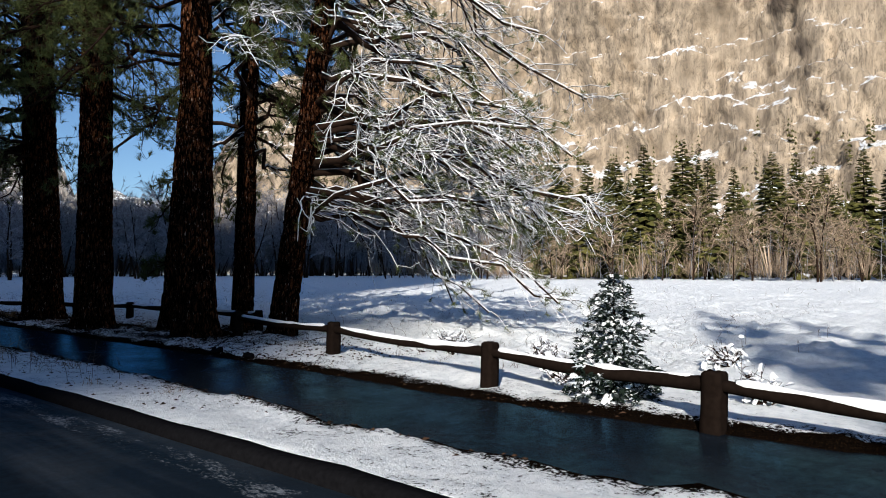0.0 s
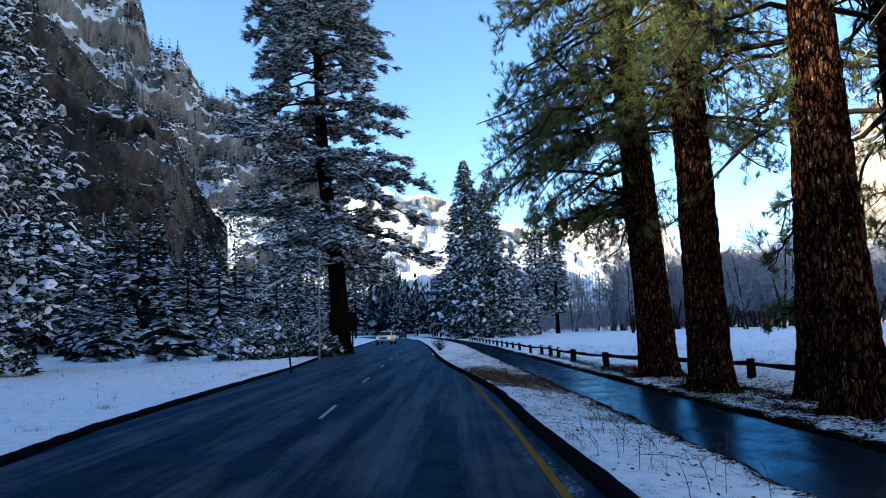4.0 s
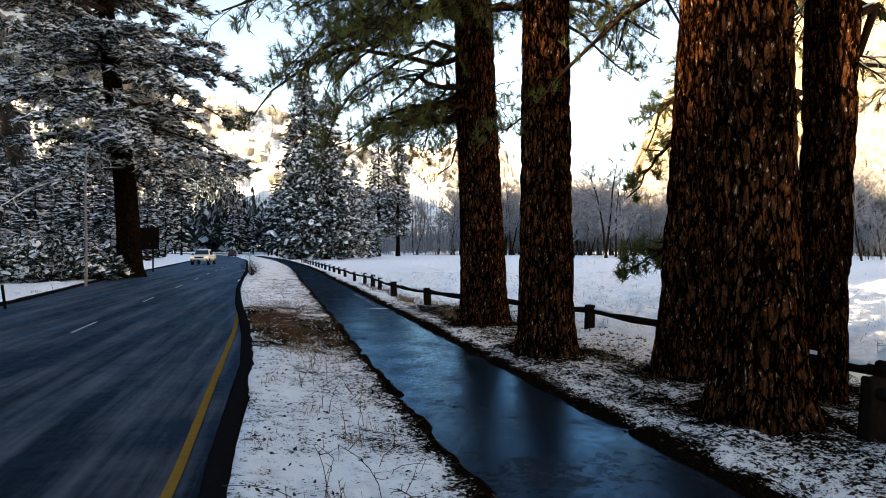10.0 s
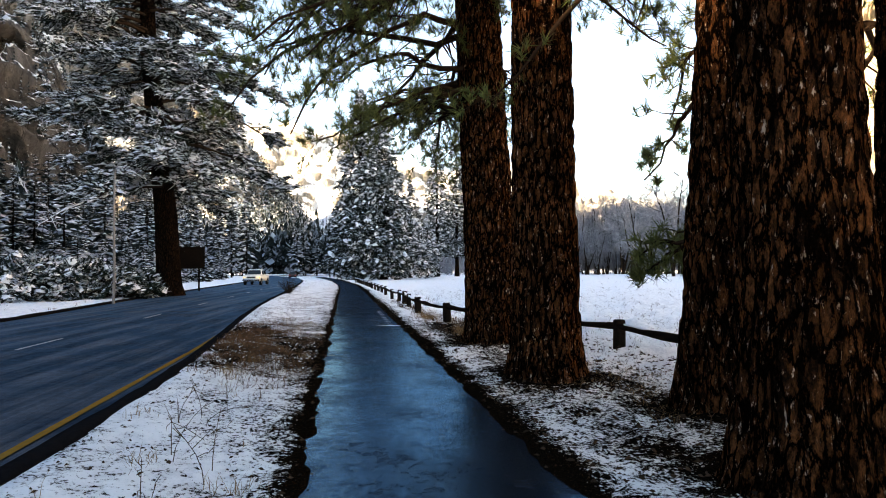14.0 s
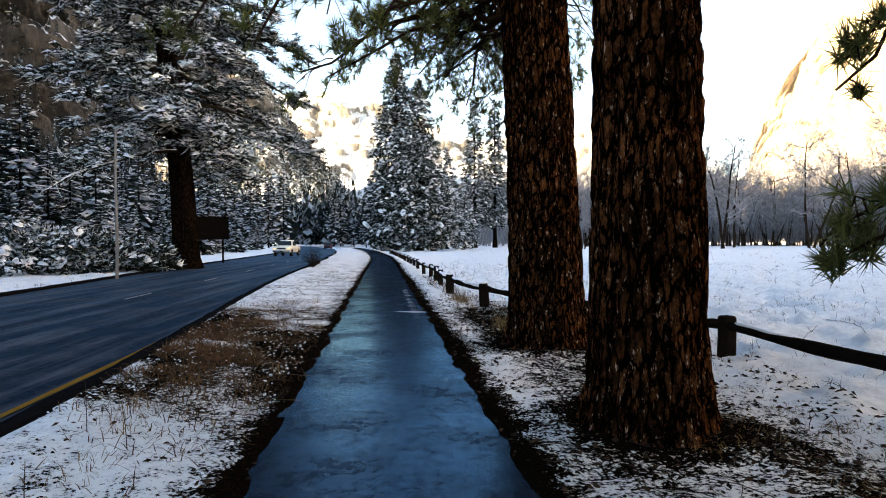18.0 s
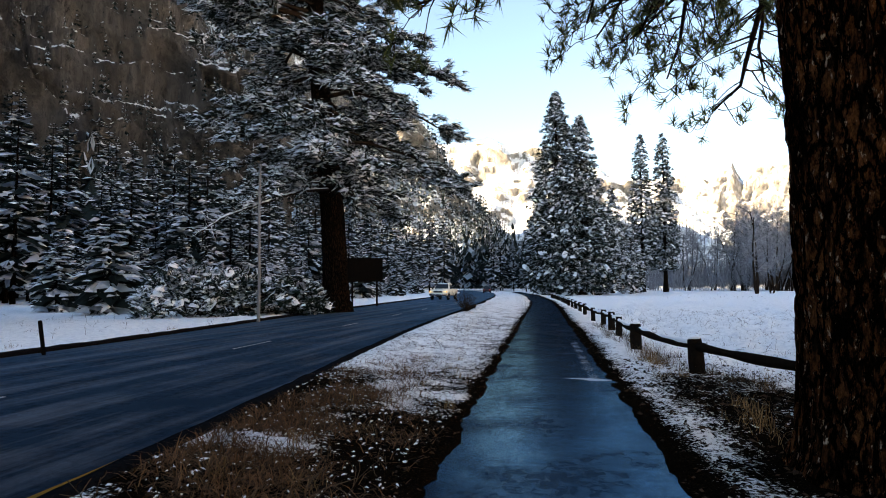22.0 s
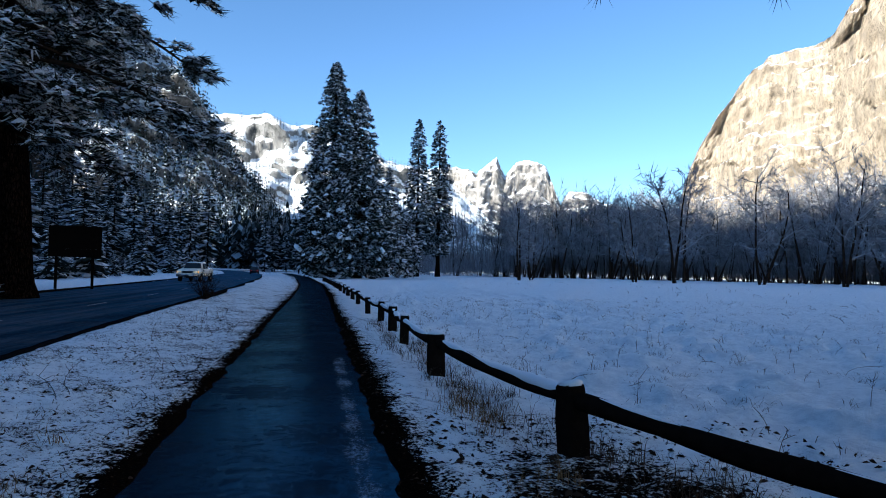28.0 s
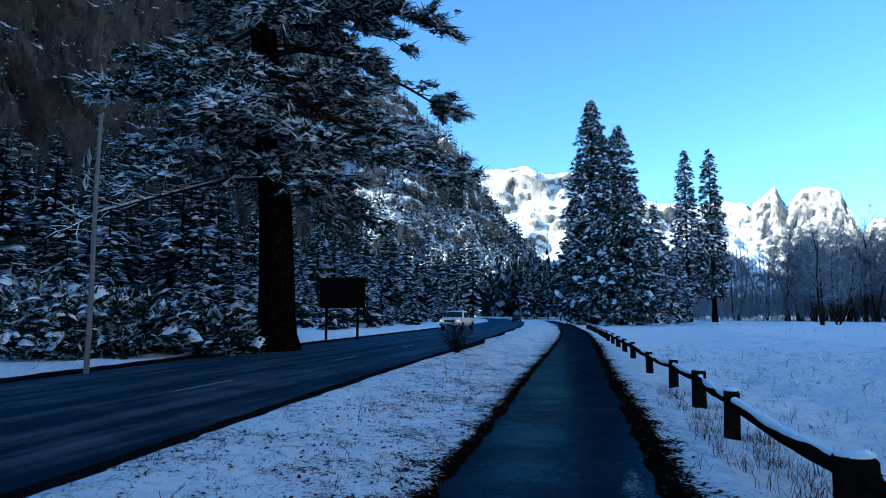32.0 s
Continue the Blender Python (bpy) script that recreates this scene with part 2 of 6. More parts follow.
def bark_material(name, dark, light, frost=0.0):
    """Deep furrows that run up the trunk between narrow broken plates, with pale flecks."""
    m, nt, b = mat(name)
    tc = N(nt, "TexCoord")
    mp = N(nt, "Mapping")
    mp.inputs["Scale"].default_value = (1.0, 1.0, 0.27)
    nt.links.new(tc.outputs["Object"], mp.inputs[0])
    wob = N(nt, "TexNoise", Scale=6.0, Detail=7.0, Roughness=0.75)
    nt.links.new(mp.outputs[0], wob.inputs["Vector"])
    add = N(nt, "VectorMath")
    add.operation = "MULTIPLY_ADD"
    nt.links.new(wob.outputs["Color"], add.inputs[0])
    add.inputs[1].default_value = (0.22, 0.22, 0.22)
    nt.links.new(mp.outputs[0], add.inputs[2])
    vo = N(nt, "TexVoronoi", Scale=11.0)
    vo.feature = "DISTANCE_TO_EDGE"
    nt.links.new(add.outputs[0], vo.inputs["Vector"])
    fine = noise_tex(nt, 42.0, 7, 0.8, (1, 1, 0.35))
    mid = noise_tex(nt, 13.0, 6, 0.75, (1, 1, 0.28))
    broad = noise_tex(nt, 1.6, 5, 0.65, (1, 1, 0.5))
    ragged = arith(nt, "ADD", vo.outputs["Distance"], arith(nt, "MULTIPLY", arith(nt, "SUBTRACT", fine, 0.5), 0.22))
    plate = ramp(nt, ragged, (0.07, 0.0), (0.17, 1.0))
    tone = mix(nt, ramp(nt, fine, (0.36, 0.0), (0.62, 1.0)), dark, light)
    tone = mix(nt, ramp(nt, mid, (0.42, 0.95), (0.58, 0.0)), tone, dark)
    tone = mix(nt, ramp(nt, broad, (0.38, 0.75), (0.56, 0.0)), tone, tuple(c * 0.8 for c in dark))
    col = mix(nt, plate, tuple(c * 0.3 for c in dark), tone)
    if frost:
        fl = ramp(nt, noise_tex(nt, 24.0, 5, 0.7, (1, 1, 0.4)), (0.60, 0.0), (0.66, frost))
        col = mix(nt, arith(nt, "MULTIPLY", fl, plate), col, (0.42, 0.32, 0.26))
    nt.links.new(col, b.inputs["Base Color"])
    b.inputs["Roughness"].default_value = 0.95
    b.inputs["Specular IOR Level"].default_value = 0.0
    bump(nt, b, arith(nt, "ADD", plate, arith(nt, "MULTIPLY", fine, 0.9)), 1.0, 0.05)
    return m


def leaf_material(name, a, c, rough=0.6):
    m, nt, b = mat(name)
    nt.links.new(mix(nt, island(nt), a, c), b.inputs["Base Color"])
    b.inputs["Roughness"].default_value = rough
    b.inputs["Specular IOR Level"].default_value = 0.06
    return m


def frosted_material(name, dark, frost, share, rough=0.7):
    """Needles of which a share is white with frost."""
    m, nt, b = mat(name)
    r = island(nt)
    tone = mix(nt, arith(nt, "FRACT", arith(nt, "MULTIPLY", r, 7.0)), tuple(c * 0.6 for c in dark), tuple(c * 1.5 for c in dark))
    nt.links.new(mix(nt, ramp(nt, r, (1 - share - 0.08, 0.0), (1 - share + 0.08, 1.0)), tone, frost), b.inputs["Base Color"])
    b.inputs["Roughness"].default_value = rough
    b.inputs["Specular IOR Level"].default_value = 0.05
    return m


def plain_material(name, col, rough=0.5, metal=0.0, var=0.25, scale=8.0):
    m, nt, b = mat(name)
    n = noise_tex(nt, scale, 5, 0.6)
    nt.links.new(mix(nt, n, tuple(c * (1 - var) for c in col), tuple(min(1, c * (1 + var)) for c in col)), b.inputs["Base Color"])
    b.inputs["Roughness"].default_value = rough
    b.inputs["Specular IOR Level"].default_value = 0.0 if rough > 0.75 else 0.2
    b.inputs["Metallic"].default_value = metal
    bump(nt, b, noise_tex(nt, scale * 8, 3), 0.15, 0.004)
    return m


def granite_material(name, pale, dark, snow_at=0.45, scale=1.0, crack=0.8):
    m, nt, b = mat(name)
    v1 = noise_tex(nt, 0.045 * scale, 9, 0.68, (1, 1, 0.14))
    v2 = noise_tex(nt, 0.010 * scale, 6, 0.6)
    v3 = noise_tex(nt, 0.14 * scale, 7, 0.72, (1, 1, 0.22))
    v4 = noise_tex(nt, 0.07 * scale, 5, 0.7, (1, 1, 0.05))
    rock = mix(nt, ramp(nt, v1, (0.36, 0.0), (0.60, 1.0)), dark, pale)
    rock = mix(nt, ramp(nt, v3, (0.33, crack), (0.50, 0.0)), rock, tuple(c * 0.3 for c in dark))
    rock = mix(nt, ramp(nt, v4, (0.30, crack), (0.40, 0.0)), rock, tuple(c * 0.25 for c in dark))
    v5 = noise_tex(nt, 0.42 * scale, 8, 0.75, (1, 1, 0.09))
    rock = mix(nt, ramp(nt, v5, (0.40, crack * 0.9), (0.455, 0.0)), rock, tuple(c * 0.35 for c in dark))
    rock = mix(nt, ramp(nt, v2, (0.42, 0.0), (0.64, 0.6)), rock, tuple(c * 0.6 for c in pale))
    up = up_facing(nt)
    s = arith(nt, "ADD", up, arith(nt, "MULTIPLY", arith(nt, "SUBTRACT", noise_tex(nt, 0.09 * scale, 9, 0.75), 0.5), 1.5))
    snow = ramp(nt, s, (snow_at, 0.0), (snow_at + 0.1, 1.0))
    nt.links.new(mix(nt, snow, rock, (0.85, 0.87, 0.9)), b.inputs["Base Color"])
    b.inputs["Roughness"].default_value = 0.9
    b.inputs["Specular IOR Level"].default_value = 0.15
    bump(nt, b, arith(nt, "ADD", v1, arith(nt, "ADD", arith(nt, "MULTIPLY", v3, 0.8), arith(nt, "MULTIPLY", v5, 0.5))), 1.0, 7.0 / scale)
    return m


M_SNOW = snow_material("snow")
M_GROUND = ground_material()
M_ROAD = asphalt_material("road_asphalt", 0.28, 0.42, (1.25, 0.05, 1.0), 0.027, True, True)
M_PATH = asphalt_material("path_asphalt", 0.03, 0.05, (1.2, 0.5, 1.0), 0.09, True, dry=(11.0, 24.0, 0.32))
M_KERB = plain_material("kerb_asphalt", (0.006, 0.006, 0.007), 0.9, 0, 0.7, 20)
M_BARK = bark_material("ponderosa_bark", (0.007, 0.0042, 0.003), (0.21, 0.08, 0.032), 1.0)
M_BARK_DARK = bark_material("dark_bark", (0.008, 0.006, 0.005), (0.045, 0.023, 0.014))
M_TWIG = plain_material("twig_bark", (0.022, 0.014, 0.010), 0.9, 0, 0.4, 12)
M_NEEDLE = leaf_material("pine_needles", (0.035, 0.05, 0.018), (0.10, 0.11, 0.035))
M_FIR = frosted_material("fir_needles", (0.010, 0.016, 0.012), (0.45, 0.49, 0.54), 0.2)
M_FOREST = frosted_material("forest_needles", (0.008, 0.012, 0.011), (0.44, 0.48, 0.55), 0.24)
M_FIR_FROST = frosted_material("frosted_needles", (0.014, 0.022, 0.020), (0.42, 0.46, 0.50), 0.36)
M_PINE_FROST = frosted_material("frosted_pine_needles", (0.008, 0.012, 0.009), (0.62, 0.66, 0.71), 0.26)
# Sunlit copy of the near-black forest needles: sunlight is in the olive colour.
M_FIR_SUNLIT = leaf_material("sunlit_fir_needles", (0.028, 0.034, 0.010), (0.13, 0.12, 0.036))
# Pale blue-grey twigs: frost, with the haze of distance put into the colour.
M_BARE = leaf_material("bare_twigs", (0.09, 0.09, 0.10), (0.38, 0.38, 0.41))
# Unfrosted tan copy of the twigs, with the sun's warmth in the colour.
M_BARE_SUNLIT = leaf_material("sunlit_tan_twigs", (0.10, 0.07, 0.045), (0.42, 0.33, 0.24))
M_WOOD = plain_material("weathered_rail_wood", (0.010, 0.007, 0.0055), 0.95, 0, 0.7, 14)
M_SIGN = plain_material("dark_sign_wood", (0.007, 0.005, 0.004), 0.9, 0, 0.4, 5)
M_POLE = plain_material("grey_pole", (0.15, 0.14, 0.14), 0.7, 0, 0.3, 10)
M_YELLOW = plain_material("yellow_paint", (0.17, 0.092, 0.02), 0.8, 0, 0.35, 9)
M_WHITE = plain_material("white_paint", (0.27, 0.27, 0.27), 0.6, 0, 0.35, 14)
# Sunlit and shaded copies of one granite: the light is in the colours.
M_GRANITE_SUN = granite_material("sunlit_pale_granite", (0.60, 0.49, 0.36), (0.21, 0.175, 0.135), 0.70, 2.4)
M_GRANITE_SHADE = granite_material("shaded_stained_granite", (0.115, 0.102, 0.094), (0.024, 0.022, 0.023), 0.70, 1.6)
M_GRANITE_SNOWY = granite_material("snowy_granite", (0.30, 0.28, 0.26), (0.12, 0.11, 0.10), 0.34)
M_GRANITE_FAR = granite_material("far_granite", (0.5, 0.46, 0.42), (0.2, 0.185, 0.17), 0.52, 1.0)
M_RIDGE = granite_material("forested_ridge", (0.4, 0.38, 0.36), (0.10, 0.10, 0.09), 0.25, 0.7)

M_GRASS = leaf_material("dry_grass", (0.09, 0.05, 0.02), (0.30, 0.19, 0.09), 0.8)
M_RUSSET = leaf_material("russet_grass", (0.022, 0.011, 0.006), (0.17, 0.085, 0.04), 0.8)
M_STALK = leaf_material("dead_stalks", (0.02, 0.013, 0.009), (0.09, 0.056, 0.034), 0.8)
M_LITTER = leaf_material("bark_litter", (0.008, 0.0055, 0.004), (0.05, 0.029, 0.018), 0.9)
M_SLOPE_TREES = frosted_material("slope_trees", (0.010, 0.015, 0.014), (0.34, 0.38, 0.42), 0.26)
M_PAINT = plain_material("cream_car_paint", (0.72, 0.70, 0.62), 0.25, 0.0, 0.06, 3)
M_DARKCAR = plain_material("dark_car_paint", (0.03, 0.03, 0.035), 0.25, 0.0, 0.1, 3)
M_TYRE = plain_material("tyre_rubber", (0.015, 0.015, 0.015), 0.85, 0, 0.3, 20)
M_RIM = plain_material("wheel_metal", (0.35, 0.35, 0.36), 0.35, 0.9, 0.1, 20)
M_CHROME = plain_material("bumper_chrome", (0.5, 0.5, 0.5), 0.25, 1.0, 0.1, 10)
M_TRIM = plain_material("black_trim", (0.02, 0.02, 0.02), 0.5, 0, 0.2, 10)
M_GLASS = plain_material("tinted_glass", (0.012, 0.016, 0.02), 0.06, 0, 0.1, 2)


def lamp_material(name, col, power):
    m, nt, b = mat(name)
    b.inputs["Base Color"].default_value = (*col, 1)
    b.inputs["Emission Color"].default_value = (*col, 1)
    b.inputs["Emission Strength"].default_value = power
    return m


M_HEADLAMP = lamp_material("headlamp", (0.8, 0.62, 0.36), 0.2)
M_AMBER = lamp_material("amber_lamp", (0.9, 0.35, 0.06), 0.5)
M_TAIL = lamp_material("tail_lamp", (0.3, 0.015, 0.01), 0.15)

# ---- plan: road, path and ground ----
def lane(ys, xs):
    return lambda y: np.interp(y, ys, xs)


road_right = lane([-400, -60, -12, -5, 0, 4.6, 8.5, 13, 17, 24, 30, 46, 60, 100, 160, 260, 420], [20, 1.2, -2.27, -2.45, -2.68, -2.77, -3.03, -3.45, -3.85, -4.4, -4.75, -5.55, -6.35, -8.95, -14.7, -32.5, -80])
road_left = lane([-400, -60, -4, 1, 10, 20, 28, 36, 47, 63, 100, 160, 260, 420], [12, -5.6, -9.4, -10.15, -10.75, -11.3, -12.1, -12.9, -13.7, -14.7, -17.3, -23, -40.5, -88])
path_mid = lane([-400, -60, -10, -5, 0, 4.4, 10, 15, 21, 28, 34, 46, 60, 75, 120, 200, 420], [24, 3.6, 0.45, 0.55, 0.52, 0.34, 0.27, 0.15, 0.02, -0.12, -0.3, -0.5, -0.85, -1.4, -4.2, -12, -70])
PATH_HALF = 1.0


def ground_z(x, y):
    """Height of the snow or soil at x, y (arrays)."""
    x, y = np.asarray(x, float), np.asarray(y, float)
    p = np.stack([x, y, np.zeros_like(x)], -1)
    rr, rl, pm = road_right(y), road_left(y), path_mid(y)
    pl, pr = pm - PATH_HALF, pm + PATH_HALF
    bumps = 0.05 * fbm(p * 0.9, 3, 3) + 0.035 * fbm(p * 3.1, 3, 7)
    bumps = bumps + (0.17 * np.maximum(fbm(p * 1.5, 3, 17), 0) + 0.10 * np.maximum(fbm(p * 3.7, 2, 19) - 0.1, 0)) * smooth(3, 5.5, x) + 0.012 * fbm(p * 9.0, 2, 9) * (np.abs(x) < 25)
    verge = 0.20 - 0.16 * smooth(0, 1, (x - rr) / np.maximum(pl - rr, 0.3)) + bumps * 0.8 * smooth(0.15, 0.7, x - rr)
    right = 0.05 + bumps - 0.10 * smooth(0.4, 1.6, x - pr) * smooth(12, 20, y) - 0.12 * smooth(1.5, 4, x - pr) - 0.08 * smooth(4, 14, x - pr)
    left = 0.18 - 0.15 * smooth(0, 25, rl - x) + bumps * smooth(0.15, 0.7, rl - x)
    z = np.where(x < rl - 0.1, left, np.where(x < rr + 0.12, -0.05, np.where(x < pl, verge, right)))
    rag = 0.04 * fbm(p * 2.3, 3, 21)
    inside = smooth(-0.12, 0.2, PATH_HALF + rag - np.abs(x - pm))
    z = z * (1 - inside) - 0.07 * inside
    return z


def grid_lines(*runs):
    out = [runs[0][0]]
    for a, b, step in runs:
        n = max(1, round((b - a) / step))
        out += list(np.linspace(a, b, n + 1)[1:])
    return np.array(out)


def build_ground():
    gx = grid_lines((-3000, -300, 300), (-300, -60, 20), (-60, -16, 2), (-16, -13.5, 0.5), (-13.5, -8.5, 0.2), (-8.5, -4.8, 0.9), (-4.8, 4.5, 0.13), (4.5, 16, 0.18), (16, 46, 0.45), (46, 110, 2.5), (110, 200, 10), (200, 3000, 280))
    gy = grid_lines((-1500, -200, 130), (-200, -40, 10), (-40, -16, 1.0), (-16, 34, 0.2), (34, 60, 0.6), (60, 140, 2.5), (140, 300, 10), (300, 4000, 370))
    X, Y = np.meshgrid(gx, gy)
    x, y = X.ravel(), Y.ravel()
    z = ground_z(x, y)
    nx, ny = len(gx), len(gy)
    i = (np.arange(ny - 1)[:, None] * nx + np.arange(nx - 1)[None]).reshape(-1)
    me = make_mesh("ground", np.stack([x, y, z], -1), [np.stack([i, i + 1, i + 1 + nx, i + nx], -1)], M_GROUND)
    pm, rr, rl = path_mid(y), road_right(y), road_left(y)
    edge = np.abs(x - pm) - PATH_HALF
    p = np.stack([x, y, 0 * x], -1)
    dirt = 0.29 * np.ones_like(x) + (0.07 + 0.06 * smooth(12, 16, y)) * (x > rr) * (x < pm) + 0.05 * (x > pm) * (x < pm + 3.5)
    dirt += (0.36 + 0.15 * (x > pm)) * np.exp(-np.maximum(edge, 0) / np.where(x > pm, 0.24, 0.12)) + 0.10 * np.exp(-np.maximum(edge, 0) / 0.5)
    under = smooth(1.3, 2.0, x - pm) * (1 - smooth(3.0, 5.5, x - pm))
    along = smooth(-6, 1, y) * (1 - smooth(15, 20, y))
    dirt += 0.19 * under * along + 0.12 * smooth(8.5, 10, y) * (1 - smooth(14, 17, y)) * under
    brown = smooth(5.5, 8.0, y) * (1 - smooth(12.0, 15.5, y)) * (x > rr) * (x < pm)
    dirt += brown * (0.15 + 0.40 * fbm(p * 0.9, 3, 41) + 0.10 * np.exp(-((x + 2.5) / 0.8) ** 2)) + 0.06 * (x > rr) * (x < pm) * smooth(-4, 2, y) * (1 - smooth(14, 18, y))
    dirt += 0.05 * np.exp(-np.abs(x - rr) / 0.12) + 0.04 * np.exp(-np.abs(rl - x) / 0.15)
    dirt += 0.35 * np.exp(-((x + 33) ** 2 + (y - 5) ** 2) / 60)
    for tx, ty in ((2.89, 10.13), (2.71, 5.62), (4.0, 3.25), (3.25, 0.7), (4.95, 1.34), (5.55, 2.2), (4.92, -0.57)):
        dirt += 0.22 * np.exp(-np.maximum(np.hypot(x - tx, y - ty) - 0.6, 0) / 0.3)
    dirt -= 0.08 * smooth(5, 9, x) + 0.2 * smooth(1, 6, rl - x)
    a = me.attributes.new("dirt", "FLOAT", "POINT")
    a.data.foreach_set("value", np.clip(dirt, 0, 1.2).astype(np.float32))
    structure("ground", me, "snow-covered meadow and verges with grass and bark litter showing through", "ground")


def strip(name, left, right, y0, y1, step, z, material, label, category, cols=6, crown=0.0):
    ys = np.arange(y0, y1 + step, step)
    u = np.linspace(0, 1, cols + 1)
    X = left(ys)[:, None] * (1 - u) + right(ys)[:, None] * u
    Z = z + crown * (1 - (2 * u - 1) ** 2)[None] + 0 * X
    V = np.stack([X, ys[:, None] + 0 * X, Z], -1).reshape(-1, 3)
    n = cols + 1
    i = (np.arange(len(ys) - 1)[:, None] * n + np.arange(cols)[None]).reshape(-1)
    me = make_mesh(name, V, [np.stack([i, i + 1, i + 1 + n, i + n], -1)], material)
    return structure(name, me, label, category)


def kerb(name, edge, y0, y1, out, width, label):
    """A low rounded asphalt kerb along an edge, swept as one solid strip."""
    ys = np.arange(y0, y1, 0.3)
    e = edge(ys)
    p = np.stack([e, ys, 0 * ys], -1)
    w = width * (1 + 0.12 * fbm(p * 1.7, 3, 5))
    h = 0.11 * (1 + 0.12 * fbm(p * 2.3, 3, 8))
    prof = [(-0.02, -0.1), (0.0, 0.7), (0.2, 1.0), (0.75, 0.95), (1.0, 0.5), (1.05, -0.6)]
    V = np.stack([np.stack([e + out * w * a, ys, 0.12 + h * b], -1) for a, b in prof], 1).reshape(-1, 3)
    n = len(prof)
    i = (np.arange(len(ys) - 1)[:, None] * n + np.arange(n - 1)[None]).reshape(-1)
    structure(name, make_mesh(name, V, [np.stack([i, i + n, i + n + 1, i + 1], -1)], M_KERB), label, "kerb")


build_ground()
ROAD = strip("road", road_left, road_right, -60, 420, 0.6, 0.12, M_ROAD, "dark wet asphalt road with pale frost streaks", "road", 48, 0.05)
co = np.empty(len(ROAD.data.vertices) * 3, np.float32)
ROAD.data.vertices.foreach_get("co", co)
co = co.reshape(-1, 3)
slush = 0.42 * np.exp(-((co[:, 0] - road_right(co[:, 1]) + 0.42) / 0.2) ** 2) * (1 - smooth(-2, 4, co[:, 1])) + 0.36 * np.exp(-((co[:, 0] - road_right(co[:, 1]) + 0.16) / 0.15) ** 2) * (1 - smooth(20, 40, co[:, 1]))
ROAD.data.attributes.new("frost", "FLOAT", "POINT").data.foreach_set("value", slush.astype(np.float32))
# Frost streaks thinned toward the start, putting its deep shade into the colour.
ROAD.data.attributes.new("streak", "FLOAT", "POINT").data.foreach_set("value", (0.12 + 1.05 * smooth(-12, -2, co[:, 1])).astype(np.float32))


def build_path():
    ys = np.concatenate([np.arange(-60, -14, 1.0), np.arange(-14, 34, 0.1), np.arange(34, 300, 1.5)])
    u = np.linspace(-1, 1, 23)
    X = path_mid(ys)[:, None] + u[None] * (PATH_HALF + 0.1)
    Y = ys[:, None] + 0 * X
    Z = -0.01 + 0.02 * (1 - u[None] ** 2) + 0.004 * fbm(np.stack([X.ravel() * 0.8, Y.ravel() * 0.8, 0 * X.ravel()], -1), 2, 2).reshape(X.shape)
    n = len(u)
    i = (np.arange(len(ys) - 1)[:, None] * n + np.arange(n - 1)[None]).reshape(-1)
    me = make_mesh("path", np.stack([X, Y, Z], -1).reshape(-1, 3), [np.stack([i, i + 1, i + 1 + n, i + n], -1)], M_PATH)
    f = 0.50 * np.exp(-((u[None] - 0.68) / 0.26) ** 2) * smooth(12, 14, Y) * (1 - smooth(22, 27, Y)) + 0.85 * np.exp(-((Y - 15.4 - 0.05 * np.sin(X * 5)) / 0.07) ** 2) * (0.6 + 0.4 * np.sin(X * 3)) + 0.12 * np.exp(-((1 - np.abs(u[None])) / 0.12) ** 2)
    a = me.attributes.new("frost", "FLOAT", "POINT")
    a.data.foreach_set("value", f.ravel().astype(np.float32))
    structure("path", me, "wet dark asphalt foot path with reflections and a frosty edge", "path")


build_path()
kerb("kerb_right", road_right, -50, 120, 1, 0.23, "low black asphalt kerb along the verge")
kerb("kerb_left", road_left, -50, 120, -1, 0.2, "low black asphalt kerb along the snowy meadow")


def paint(name, f, y0, y1, width, material, label, z=0.245):
    ys = np.linspace(y0, y1, max(2, int((y1 - y0) / 0.7)))
    x = f(ys)
    w = width / 2 * (1 + 0.12 * fbm(np.stack([x, ys * 3, 0 * x], -1), 2, 4))
    V = np.concatenate([np.stack([x - w, ys, 0 * x + z], -1), np.stack([x + w, ys, 0 * x + z], -1)])
    n = len(ys)
    i = np.arange(n - 1)
    tagged(new(name, make_mesh(name, V, [np.stack([i, i + n, i + n + 1, i + 1], -1)], material)), label, "road marking", "road markings", "structure")


paint("edge_line", lane([-8, 0, 4, 9, 14], [-2.78, -2.9, -3.05, -3.22, -3.5]), -5.2, 14, 0.09, M_YELLOW, "worn yellow edge line on asphalt", 0.139)
for k in range(-4, 13):
    y0 = 1.07 + 8.4 * k
    paint("lane_dash", lambda y: -6.2 - 0.04 * y, y0, y0 + 2.1, 0.07, M_WHITE, "worn white lane dash on asphalt", 0.176)

# ---- mountains ----
def from_az(az, el, dist, eye=1.6):
    a = radians(az)
    return (dist * math.sin(a), dist * math.cos(a), eye + dist * math.tan(radians(el)))


